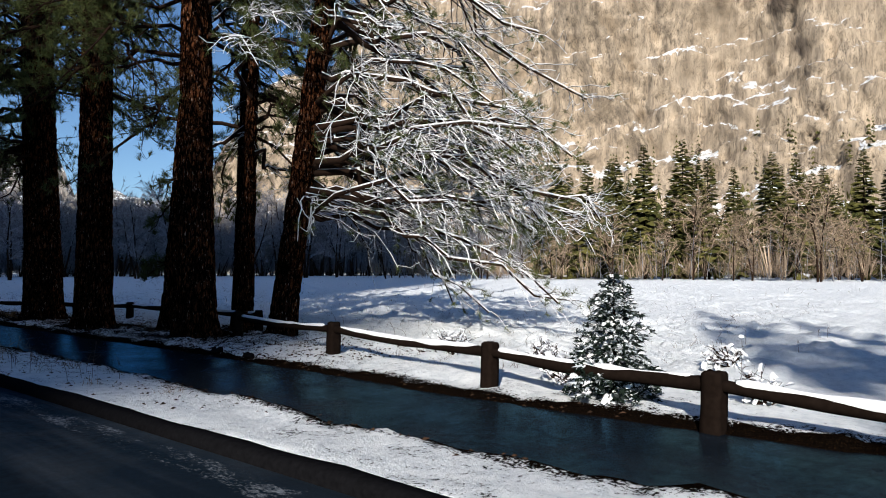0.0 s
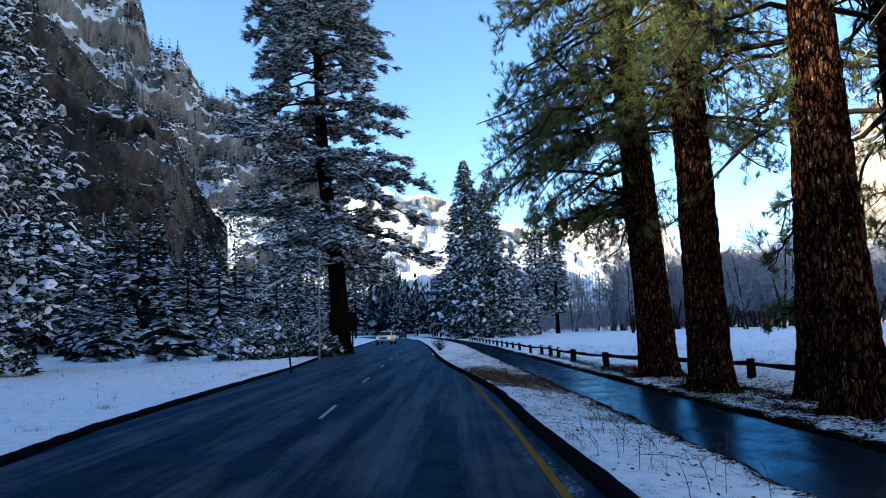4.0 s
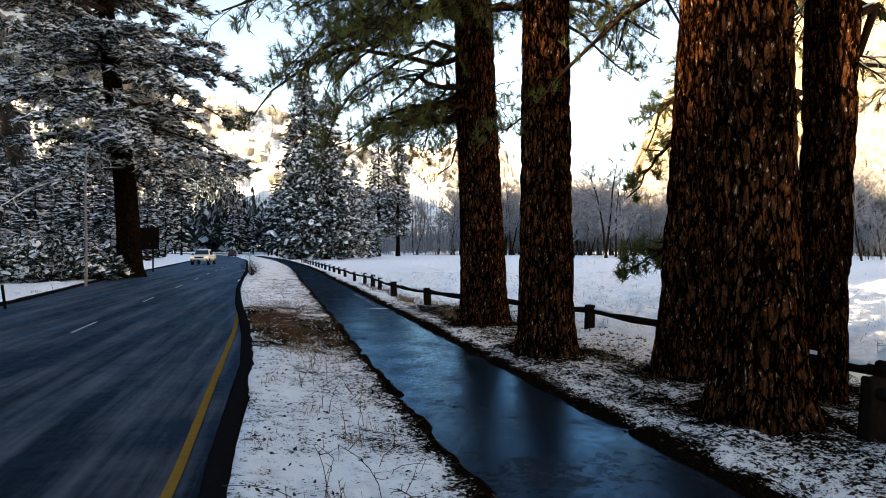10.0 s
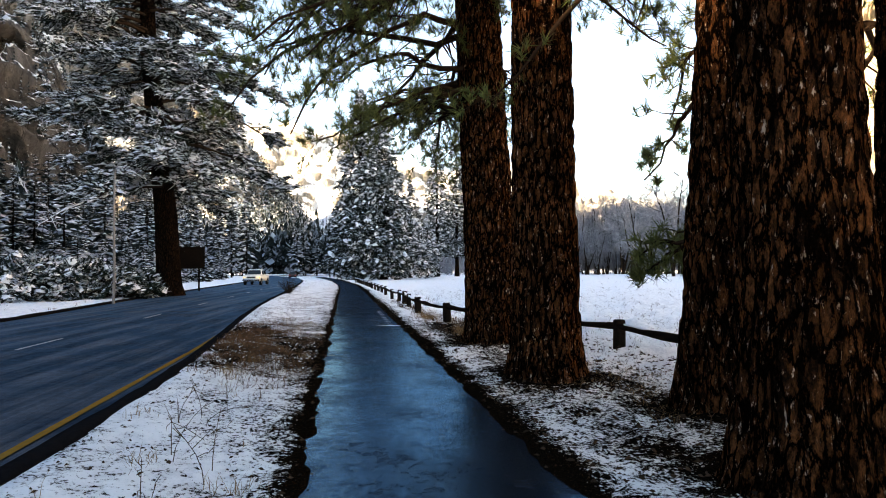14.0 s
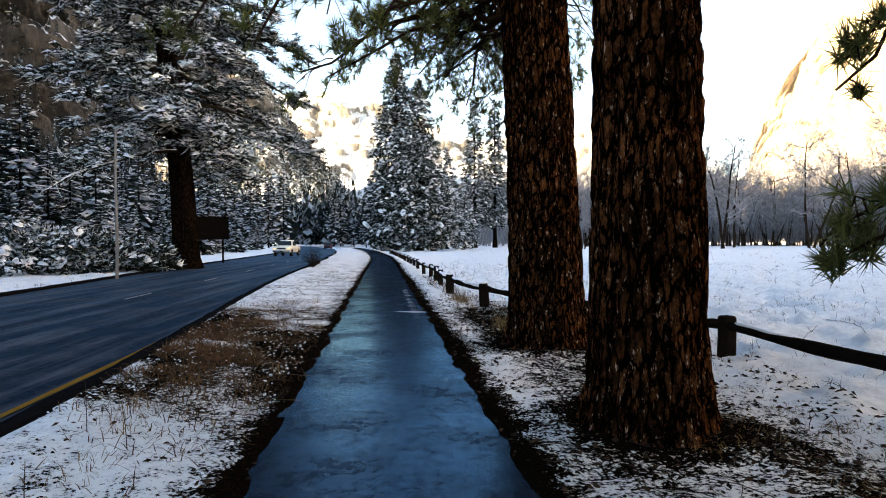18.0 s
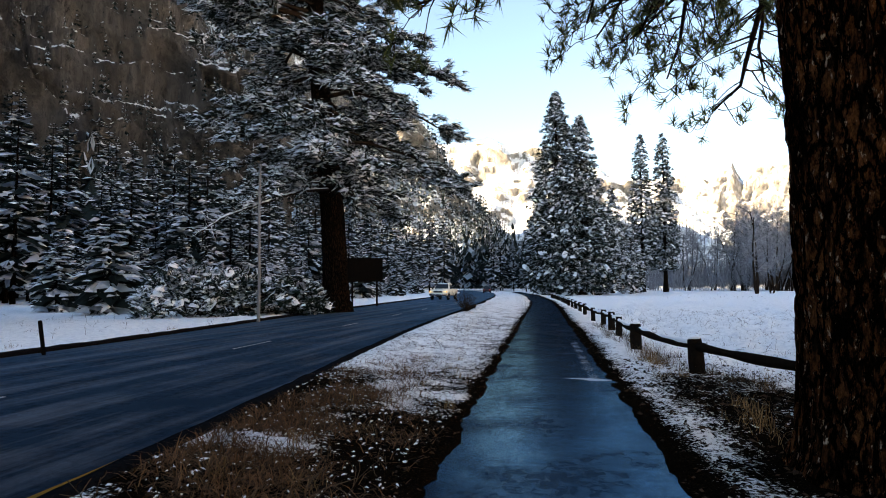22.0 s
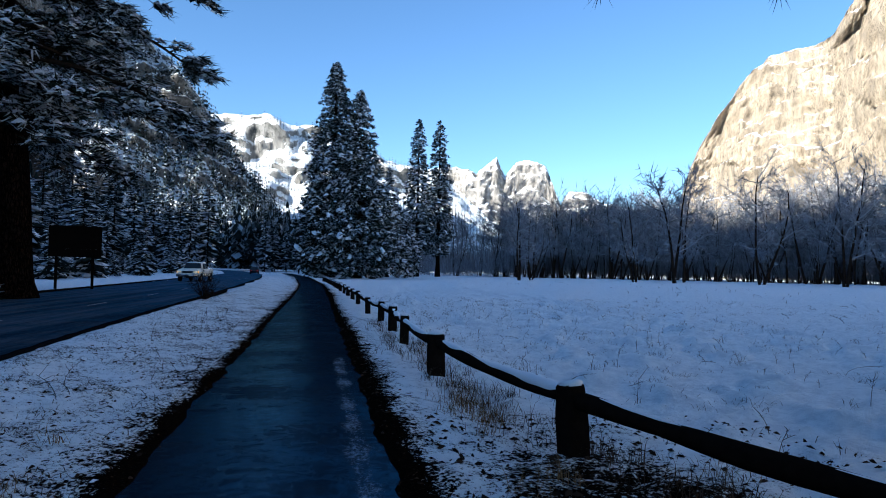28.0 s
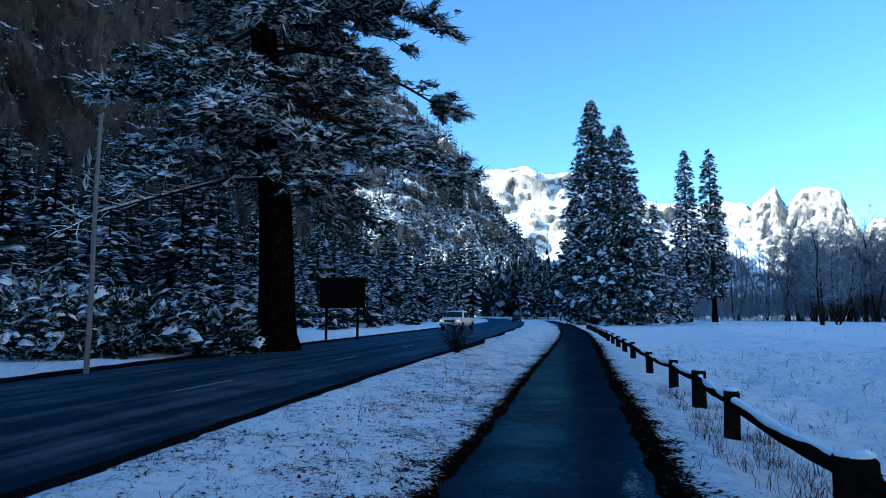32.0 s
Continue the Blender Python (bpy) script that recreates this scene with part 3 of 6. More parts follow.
def mountain(name, crest, depth, toward, material, label, nu=160, nv=70, rough=18.0, talus=0.25, seed=1, back=0.35, steps=1.5, calm=None):
    """A rock wall: a crest line, and a foot drawn `depth` metres toward a point, with a talus slope under a steep face."""
    crest = np.array(crest, float)
    s = np.concatenate([[0], np.cumsum(np.linalg.norm(np.diff(crest[:, :2], axis=0), axis=1))])
    u = np.linspace(0, s[-1], nu)
    C = np.stack([np.interp(u, s, crest[:, k]) for k in range(3)], -1)
    jag = fbm(np.stack([C[:, 0] * 0.02, C[:, 1] * 0.02, 0 * u], -1), 5, seed) * C[:, 2] * 0.025
    even = np.ones(nu) if calm is None else smooth(calm - 0.6, calm + 1.2, np.degrees(np.arctan2(C[:, 0], C[:, 1])))
    C[:, 2] += jag * even
    out = np.array(toward, float)[None] - C[:, :2]
    out /= np.linalg.norm(out, axis=1)[:, None]
    v = np.linspace(0, 1, nv)
    g = np.interp(v, [0, talus * 0.5, talus, 0.6, 0.9, 1.0], [0, 0.33, 0.62, 0.76, 0.9, 1.0])
    P = np.empty((nv, nu, 3))
    P[:, :, :2] = C[None, :, :2] + out[None] * (depth * (1 - g))[:, None, None]
    P[:, :, 2] = C[None, :, 2] * v[:, None] - 4 * (v[:, None] == 0)
    Q = P.reshape(-1, 3)
    vv = np.repeat(v, nu)
    ribs = fbm(Q * np.array([0.022, 0.022, 0.005]) * 18 / rough, 6, seed + 3, 0.6)
    ledge = fbm(Q * np.array([0.026, 0.026, 0.05]) * 18 / rough, 5, seed + 7, 0.6)
    d = (ribs * 1.3 + ledge * 0.8) * rough * smooth(0, 0.2, vv)
    us = np.tile(u, nv)
    warp = fbm(Q * np.array([0.006, 0.006, 0.006]) * 18 / rough, 4, seed + 11)
    saw = (Q[:, 2] + 0.45 * us * (1 if seed % 4 < 3 else -1)) / (5.2 * rough) + warp * 1.6
    d += (saw - np.floor(saw)) * rough * steps * smooth(0.1, 0.3, vv) * np.clip(0.5 + 2.5 * fbm(Q * 0.011, 3, seed + 13), 0, 1)
    d += fbm(Q * np.array([0.006, 0.006, 0.002]) * 18 / rough, 3, seed + 17) * rough * 2.0 * smooth(0.05, 0.3, vv)
    d *= np.tile(even, nv)
    o = np.repeat(out[None], nv, 0).reshape(-1, 2)
    Q[:, :2] += o * d[:, None]
    Q[:, 2] += np.tile(even, nv) * ledge * rough * 0.4 * smooth(0.05, 0.3, vv) * (1 - smooth(0.93, 1.0, vv))
    B1 = C.copy()
    B1[:, :2] -= out * depth * back
    B1[:, 2] *= 0.93
    B2 = C.copy()
    B2[:, :2] -= out * depth * (back + 0.8)
    B2[:, 2] = -4
    V = np.concatenate([Q, B1, B2])
    i = (np.arange(nv + 1)[:, None] * nu + np.arange(nu - 1)[None]).reshape(-1)
    me = make_mesh(name, V, [np.stack([i, i + 1, i + 1 + nu, i + nu], -1)], material, True)
    return structure(name, me, label, "mountain"), Q.reshape(nv, nu, 3)


# Crest beyond -118 degrees is unseen; its notch is made to shape the sunlight.
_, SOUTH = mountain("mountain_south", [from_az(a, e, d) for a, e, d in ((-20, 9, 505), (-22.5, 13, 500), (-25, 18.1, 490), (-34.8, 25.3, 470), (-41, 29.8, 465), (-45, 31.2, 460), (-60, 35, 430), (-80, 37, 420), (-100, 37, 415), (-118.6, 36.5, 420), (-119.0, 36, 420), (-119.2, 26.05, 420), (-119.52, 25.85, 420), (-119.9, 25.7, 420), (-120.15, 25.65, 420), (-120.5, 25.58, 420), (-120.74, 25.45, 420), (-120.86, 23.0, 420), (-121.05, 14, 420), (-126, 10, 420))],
         150, (0, 0), M_GRANITE_SHADE, "stained granite cliff, darkened as in shade, with snowy ledges", 380, 120, 12.0, 0.22, 11, steps=2.4, calm=-118.4)
_, SOUTHWEST = mountain("mountain_southwest", [from_az(a, e, 900) for a, e in ((-40, 36), (-33, 35.5), (-28.2, 33), (-27.2, 28), (-26.2, 24.7), (-23.7, 23.8), (-21.4, 20.8), (-19, 20.2), (-17.2, 19.6), (-13.5, 16.3), (-10.2, 12.1), (-7.7, 8.8), (-5.7, 6.3), (-3.5, 2.5))],
         260, (0, 0), M_GRANITE_SNOWY, "shaded granite shoulder with snow and forest", 220, 90, 18.0, 0.5, 23)
_, WEST = mountain("mountain_west", [from_az(a, e, 1500) for a, e in ((-20, 12), (-14, 12.6), (-10.2, 13.0), (-6.3, 12.6), (-2.3, 12.1), (2, 10.8), (5.1, 9.8), (8, 9.0), (10.5, 7.8), (13, 5.5), (15, 3.5), (18, 1.5))],
         500, (0, 0), M_RIDGE, "sunlit snowy forested ridge", 140, 50, 26.0, 0.6, 31, steps=0.0)
mountain("mountain_domes", [from_az(a, e, 2000) for a, e in ((7, 8.5), (10.9, 9.4), (12.7, 8.6), (14.5, 10.3), (15.3, 8.5), (16.3, 9.8), (17.5, 10.1), (18.9, 9.5), (19.7, 7.2), (20.2, 5.9), (20.9, 7.0), (22.5, 7.0), (24, 6.0), (25.0, 6.1), (27.4, 5.3), (31, 5.2), (36, 5.5))],
         330, (0, 0), M_GRANITE_FAR, "distant granite spires with snow", 260, 80, 20.0, 0.25, 43, steps=0.3)
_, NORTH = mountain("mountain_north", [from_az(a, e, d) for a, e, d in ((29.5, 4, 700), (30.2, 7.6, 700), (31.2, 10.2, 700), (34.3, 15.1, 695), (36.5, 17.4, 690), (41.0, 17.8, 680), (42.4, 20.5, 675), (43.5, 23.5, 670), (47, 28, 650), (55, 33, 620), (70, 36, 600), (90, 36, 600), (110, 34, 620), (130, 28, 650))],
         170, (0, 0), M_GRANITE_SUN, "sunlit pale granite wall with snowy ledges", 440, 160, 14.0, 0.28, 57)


# ---- trees ----
def slope_forest(name, spots, heights, seed, label, material, tiers=7, k=6):
    """Far conifers standing on a slope, too many to count, as ragged tiers of blades."""
    rng = np.random.default_rng(seed)
    n = len(spots)
    u = np.repeat((np.arange(tiers) + 0.3) / tiers, k)[None]
    h = heights[:, None]
    th = rng.uniform(0, 2 * np.pi, (n, tiers * k))
    rad = h * 0.17 * (1 - u) ** 0.8 * rng.uniform(0.6, 1.25, th.shape) + 0.15
    c, s = np.cos(th), np.sin(th)
    base = spots[:, None] + np.stack([0 * th, 0 * th, h * (u + 0.10)], -1)
    tip = spots[:, None] + np.stack([c * rad, s * rad, h * (u - 0.02) + 0 * th], -1)
    side = np.stack([-s, c, 0 * th], -1) * (rad * 0.45)[..., None]
    mid = (base * 0.45 + tip * 0.55)
    V = np.stack([base, mid - side, tip, mid + side], 2).reshape(-1, 3)
    me = make_mesh(name, V, [np.arange(len(V)).reshape(-1, 4)], material, False)
    tagged(new(name, me), label, "forest", kind="stuff")


def pick(grid, v0, v1, n, seed, u0=0.0, u1=1.0):
    rng = np.random.default_rng(seed)
    nv, nu = grid.shape[:2]
    i = (rng.uniform(v0, v1, n) * (nv - 1)).astype(int)
    j = (rng.uniform(u0, u1, n) * (nu - 1)).astype(int)
    up = grid[np.minimum(i + 1, nv - 1), j] - grid[i, j]
    flat = np.hypot(up[:, 0], up[:, 1]) / (np.linalg.norm(up, axis=1) + 1e-6)
    keep = flat > rng.uniform(0.15, 0.75, n)
    return grid[i, j][keep]


def unit(v):
    return v / (np.linalg.norm(v, axis=-1, keepdims=True) + 1e-9)


def clump_needles(g, rng, pos, out, size, blades, width=0.3, spread=0.9):
    """Needle sprays: thin pointed blades fanning from each place along its outward way."""
    n = len(pos)
    p = np.repeat(pos, blades, 0)
    s = np.repeat(size, blades)[:, None]
    d = unit(np.repeat(out, blades, 0) + rng.normal(0, spread, (n * blades, 3)) * [1, 1, 0.6])
    side = unit(np.cross(d, rng.normal(0, 1, (n * blades, 3))))
    base = p - d * s * 0.3 + rng.normal(0, 0.12, p.shape) * s
    tip = base + d * s * rng.uniform(0.8, 1.5, (len(p), 1))
    V = np.stack([base - side * s * width * 0.5, base + side * s * width * 0.5, tip], 1).reshape(-1, 3)
    g.add(V, np.arange(len(V)).reshape(-1, 3))


def clump_snow_far(g, rng, pos, out, size):
    """Cheap snow caps for far trees."""
    n = len(pos)
    h = unit(out * [1, 1, 0] + 1e-6)
    w = np.cross(h, [0, 0, 1.0])
    s = size[:, None] * rng.uniform(0.7, 1.2, (n, 1))
    top = pos + [0, 0, 0.3] * s
    V = np.stack([pos + h * s * 0.8 - [0, 0, 0.25] * s, pos + w * s * 0.5, pos - h * s * 0.6, pos - w * s * 0.5, top], 1)
    b = np.arange(n)[:, None] * 5
    g.add(V.reshape(-1, 3), np.concatenate([np.stack([b[:, 0] + i, b[:, 0] + (i + 1) % 4, b[:, 0] + 4], -1) for i in range(4)]))


def clump_snow(g, rng, pos, out, size, thick=0.32):
    """Low uneven pillows of snow, one on each place."""
    n = len(pos)
    k = 6
    th = np.linspace(0, 2 * np.pi, k, endpoint=False)
    h = unit(out * [1, 1, 0] + 1e-6)
    w = np.cross(h, [0, 0, 1.0])
    rad = rng.uniform(0.35, 1.35, (n, k))
    size = size * rng.uniform(0.5, 1.45, n)
    s = size[:, None, None]
    ring = pos[:, None] + s * rad[..., None] * (h[:, None] * (np.cos(th) * 0.95)[None, :, None] + w[:, None] * (np.sin(th) * 0.75)[None, :, None])
    ring = ring + np.array([0, 0, 1.0]) * ((out[:, None, 2:3] + rng.normal(0, 0.7, (n, 1, 1))) * s * np.cos(th)[None, :, None] * 0.5 + rng.normal(0, 0.3, (n, 1, 1)) * s * np.sin(th)[None, :, None])
    low = ring.copy()
    low[..., 2] -= thick * 0.2 * size[:, None] * rng.uniform(0, 2, (n, k))
    mid = pos[:, None] + (ring - pos[:, None]) * 0.62
    mid[..., 2] += thick * size[:, None] * rng.uniform(0.6, 1.1, (n, k))
    top = pos + [0, 0, 1.0] * (thick * 1.15 * size)[:, None]
    V = np.concatenate([low, mid, top[:, None]], 1)
    m = 2 * k + 1
    b = np.arange(n)[:, None] * m
    j = np.arange(k)[None]
    q = np.stack([b + j, b + (j + 1) % k, b + k + (j + 1) % k, b + k + j], -1).reshape(-1, 4)
    t = np.stack([b + k + j, b + k + (j + 1) % k, b + 2 * k + 0 * j], -1).reshape(-1, 3)
    off = g.n
    g.add(V.reshape(-1, 3), q)
    g.f[3].append(t + off)


def fronds(g, w, rng, base, d, L, wid, snow):
    """Drooping boughs as folded sprays, each with a ragged side spray, and snow lying on a share of them."""
    n = len(base)
    up = np.array([0, 0, 1.0])
    side = unit(np.cross(d, up))

    def sheet(geo, b, k, lift):
        m = len(b[0])
        p, q, l, wd, sd = b
        j = rng.normal(0, 0.10, (m, 5, 1)) * l[:, None, None]
        drop = up * (l * 0.16)[:, None]
        root = p + up * lift[:, None]
        mid = root + q * (l * 0.55 * k)[:, None]
        tip = root + q * (l * k)[:, None] - drop
        a = mid + sd * (wd * k)[:, None] - drop * 0.7
        c = mid - sd * (wd * k)[:, None] - drop * 0.7
        ridge = mid + up * (l * 0.05)[:, None]
        V = np.stack([root, a, tip, c, ridge], 1)
        V[:, 1:4] += rng.normal(0, 0.07, (m, 3, 3)) * l[:, None, None]
        o = np.arange(m)[:, None] * 5
        geo.add(V.reshape(-1, 3), np.concatenate([o + np.array([[0, 1, 4]]), o + np.array([[1, 2, 4]]), o + np.array([[2, 3, 4]]), o + np.array([[3, 0, 4]])]))

    sheet(g, (base, d, L, wid, side), 1.0, 0 * L)
    d2 = unit(d + side * rng.uniform(-1, 1, (n, 1)) - up * 0.1)
    sheet(g, (base + d * (L * 0.3)[:, None], d2, L * 0.6, wid * 0.5, unit(np.cross(d2, up))), 1.0, 0 * L)
    keep = rng.uniform(0, 1, n) < snow
    sheet(w, (base[keep] + d[keep] * (L[keep] * rng.uniform(0.1, 0.4, keep.sum()))[:, None], d[keep], L[keep] * 0.62, wid[keep] * 0.72, side[keep]), 1.0, 0.06 * L[keep])


def frond_conifer(h, base, r, trunk_r, whorls, per, seed, needle, snow, power=0.8, ragged=0.3, wide=0.17):
    """A cheap far conifer of drooping boughs."""
    rng = np.random.default_rng(seed)
    trunk, crown, white = Geo(), Geo(), Geo()
    zs = np.linspace(0, h, 5)
    trunk.tube(np.stack([0 * zs, 0 * zs, zs], -1), trunk_r * (1 - 0.95 * zs / h), 6)
    n = whorls * per
    u = np.clip((np.repeat(np.arange(whorls), per) + rng.uniform(0, 1, n)) / whorls, 0, 0.99)
    L = (r * (1 - u) ** power * rng.uniform(1 - ragged, 1.1, n) * np.minimum(1, 0.6 + 2 * u) + 0.35)
    az = rng.uniform(0, 2 * np.pi, n)
    d = unit(np.stack([np.cos(az), np.sin(az), -0.28 + 0.5 * u], -1))
    p = np.stack([0 * u, 0 * u, base + (h - base) * u], -1)
    fronds(crown, white, rng, p, d, L, wide * L + 0.10, snow)
    inner = rng.uniform(0, 1, n) < 0.7
    fronds(crown, white, rng, p[inner] + d[inner] * (L[inner] * 0.45)[:, None], unit(d[inner] + rng.normal(0, 0.5, (inner.sum(), 3)) * [1, 1, 0.3]), L[inner] * 0.55, 0.16 * L[inner] + 0.08, snow)
    return [("trunk", trunk.mesh("trunk", M_BARK_DARK)), ("crown", crown.mesh("crown", needle, False)), ("snow_load", white.mesh("snow_load", M_SNOW, False))]


def conifer_meshes(h, base, r, trunk_r, whorls, per, clumps, size, blades, snow, seed, needle, lean=(0, 0), power=0.8, gaps=0.0, droop=0.35, far=False, snow_size=0.62):
    rng = np.random.default_rng(seed)
    lean = np.array([lean[0], lean[1], 0.0])
    zs = np.linspace(0, h, 14)
    trunk, boughs = Geo(), Geo()
    mid = np.outer((zs / h) ** 1.3, lean) + np.stack([0 * zs, 0 * zs, zs], -1)
    trunk.tube(mid, trunk_r * (1 - zs / h * 0.93) * (1 + 0.35 * np.exp(-zs / (0.8 * trunk_r + 0.1))), 9)
    pos, out, siz = [], [], []
    for w in range(whorls):
        for b in range(per):
            u = min(1.0, (w + rng.uniform(0, 1)) / whorls)
            if rng.uniform() < gaps:
                continue
            z = base + (h - base) * u
            L = r * (1 - u) ** power * rng.uniform(0.65, 1.12) * min(1, 0.55 + 2.2 * u) + 0.12 * r * (1 - u) + 0.1
            az = rng.uniform(0, 2 * np.pi)
            d = np.array([np.cos(az), np.sin(az), 0])
            c = (z / h) ** 1.3 * lean + np.array([0, 0, z])
            if L > 1.2 and not far:
                ts = np.array([0, 0.35, 0.7, 1.0])
                pts = c + np.outer(ts * L, d) + np.outer(0.12 * L * ts - droop * L * ts ** 2, [0, 0, 1.0])
                boughs.tube(pts, np.array([0.03, 0.022, 0.014, 0.006]) * (0.5 + L * 0.28), 4)
            n = max(1, int(round(clumps * (0.35 + 0.65 * L / r))))
            t = rng.uniform(0.18, 1.0, n) ** 0.7
            side = np.cross(d, [0, 0, 1.0])
            p = c + np.outer(t * L, d) + np.outer(rng.normal(0, 0.22, n) * t * L, side)
            p[:, 2] += 0.12 * L * t - droop * L * t ** 2 + rng.normal(0, 0.06 * L, n)
            pos.append(p)
            out.append(unit(d + side * rng.normal(0, 0.35, (n, 1)) + np.array([0, 0, -0.3]) * t[:, None]))
            siz.append(size * rng.uniform(0.65, 1.25, n) * (0.55 + 0.45 * (1 - u)))
    pos, out, siz = np.concatenate(pos), np.concatenate(out), np.concatenate(siz)
    crown, white = Geo(), Geo()
    clump_needles(crown, rng, pos, out, siz, blades)
    keep = rng.uniform(0, 1, len(pos)) < snow
    (clump_snow_far if far else clump_snow)(white, rng, pos[keep] + [0, 0, 0.1] * siz[keep][:, None], out[keep], siz[keep] * snow_size, *(() if far else (0.42,)))
    made = [("trunk", trunk.mesh("trunk", M_BARK_DARK)), ("crown", crown.mesh("crown", needle, False)), ("snow_load", white.mesh("snow_load", M_SNOW))]
    return made + ([("branchwork", boughs.mesh("branchwork", M_TWIG))] if boughs.n else [])


def tree_thing(name, meshes, x, y, label, category="tree", group="", scale=1.0, turn=0.0, z=None):
    z = float(ground_z([x], [y])[0]) - 0.05 if z is None else z
    root = new(name)
    root.empty_display_size = 0.5
    for nm, me in meshes:
        child(nm, me, root, "white snow lying on the boughs" if nm == "snow_load" else "", "" if nm == "trunk" else "stuff")
    root.matrix_basis = pose(x, y, z, 0, 0, turn)
    root.scale = (scale, scale, scale)
    return tagged(root, label, category, group)


def bare_tree_meshes(h, seed, twigs=None):
    rng = np.random.default_rng(seed)
    g, tw = Geo(), Geo()

    def stem(geo, p, d, L, r, n, sides, wander):
        pts = [np.array(p, float)]
        for i in range(n):
            d = unit(d + rng.normal(0, wander, 3) + [0, 0, 0.06])
            pts.append(pts[-1] + d * L / n)
        geo.tube(pts, np.linspace(r, r * 0.3, n + 1), sides)
        return np.array(pts), d

    for k in range(int(rng.integers(1, 3))):
        t0, d0 = stem(g, (0.4 * k, 0.2 * k, 0), unit(np.array([rng.normal(0, 0.12), rng.normal(0, 0.12), 1])), h * rng.uniform(0.8, 1.0), h * 0.013, 7, 6, 0.07)
        for b in range(17):
            u = rng.uniform(0.22, 0.98)
            q = np.array([np.interp(u * 7, np.arange(8), t0[:, c]) for c in range(3)])
            d1 = unit(np.array([rng.normal(), rng.normal(), rng.uniform(0.3, 1.3)]))
            t1, e1 = stem(tw, q, d1, h * rng.uniform(0.16, 0.34) * (1.2 - 0.6 * u), h * 0.005, 3, 4, 0.16)
            for c in range(4):
                d2 = unit(e1 + rng.normal(0, 0.7, 3))
                t2, e2 = stem(tw, t1[int(rng.integers(1, 4))], d2, h * rng.uniform(0.07, 0.15), h * 0.0034, 2, 3, 0.2)
                b0 = t2[rng.integers(1, 3, 7)]
                dd = unit(e2 + rng.normal(0, 0.7, (7, 3)))
                sp = unit(np.cross(dd, rng.normal(0, 1, (7, 3)))) * h * 0.0032
                V = np.stack([b0 - sp, b0 + sp, b0 + dd * h * rng.uniform(0.05, 0.10, (7, 1))], 1).reshape(-1, 3)
                tw.add(V, np.arange(21).reshape(-1, 3))
    return g.mesh("trunk", M_TWIG), tw.mesh("twigs", twigs or M_BARE)


def bare_tree(meshes, x, y, label, scale, turn, group):
    root = new("bare_tree")
    child("trunk", meshes[0], root)
    child("crown", meshes[1], root, "frosted bare twigs", "stuff")
    root.matrix_basis = pose(x, y, float(ground_z([x], [y])[0]) - 0.1, 0, 0, turn)
    root.scale = (scale, scale, scale)
    return tagged(root, label, "tree", group)


r0 = np.random.default_rng(2)
for nm, sp, h0, h1, se, mt in (("cliff_trees", pick(SOUTH, 0.03, 0.99, 2600, 1, 0.0, 0.6), 7, 17, 3, M_SLOPE_TREES), ("slope_trees", pick(SOUTHWEST, 0.0, 0.98, 3600, 2, 0.25, 1.0), 14, 28, 4, M_SLOPE_TREES),
                               ("ridge_trees", pick(WEST, 0.1, 1.0, 6500, 5), 8, 15, 6, M_SLOPE_TREES), ("wall_foot_trees", pick(NORTH, 0.0, 0.22, 700, 7, 0.0, 0.9), 10, 22, 8, M_FIR_SUNLIT)):
    slope_forest(nm, sp, r0.uniform(h0, h1, len(sp)), se, "far conifers clinging to a snowy slope", mt, *((3, 4) if nm == "ridge_trees" else (5, 4)))

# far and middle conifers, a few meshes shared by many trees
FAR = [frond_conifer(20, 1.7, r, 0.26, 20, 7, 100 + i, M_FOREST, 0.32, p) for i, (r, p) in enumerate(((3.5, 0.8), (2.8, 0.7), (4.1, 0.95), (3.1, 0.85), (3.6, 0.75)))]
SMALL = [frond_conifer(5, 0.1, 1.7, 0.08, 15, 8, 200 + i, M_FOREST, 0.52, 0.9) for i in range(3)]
SUNNY = [frond_conifer(21, 1.2, r, 0.25, 26, 9, 300 + i, M_FIR_SUNLIT, 0.05, p, 0.3, 0.27) for i, (r, p) in enumerate(((4.0, 0.75), (3.3, 0.65), (4.6, 0.8)))]
BARE = [bare_tree_meshes(14, 400 + i) for i in range(6)]
TAN = [bare_tree_meshes(14, 420 + i, M_BARE_SUNLIT) for i in range(4)]

rng = np.random.default_rng(5)
LT = "snow-laden conifer in the shaded forest"


def scatter(n, box, seed, ok):
    r = np.random.default_rng(seed)
    out = []
    while len(out) < n:
        x, y = r.uniform(box[0], box[1]), r.uniform(box[2], box[3])
        if ok(x, y) and all((x - a) ** 2 + (y - b) ** 2 > 9 for a, b, *_ in out):
            out.append((x, y, r.uniform(0.6, 1.25), r.uniform(0, 360), int(r.integers(0, 12))))
    return out


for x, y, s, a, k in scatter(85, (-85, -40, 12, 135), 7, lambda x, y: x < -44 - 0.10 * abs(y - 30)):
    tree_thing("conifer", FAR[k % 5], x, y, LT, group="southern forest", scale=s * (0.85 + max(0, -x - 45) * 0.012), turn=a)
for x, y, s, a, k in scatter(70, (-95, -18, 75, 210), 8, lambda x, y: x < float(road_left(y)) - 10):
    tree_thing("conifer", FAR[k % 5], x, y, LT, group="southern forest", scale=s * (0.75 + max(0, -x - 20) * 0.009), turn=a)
for x, y, s, a, k in scatter(55, (-85, 14, 190, 330), 9, lambda x, y: not (float(road_left(y)) - 3 < x < float(path_mid(y)) + 5)):
    tree_thing("conifer", FAR[k % 5], x, y, LT, group="western forest", scale=s * 1.3, turn=a)
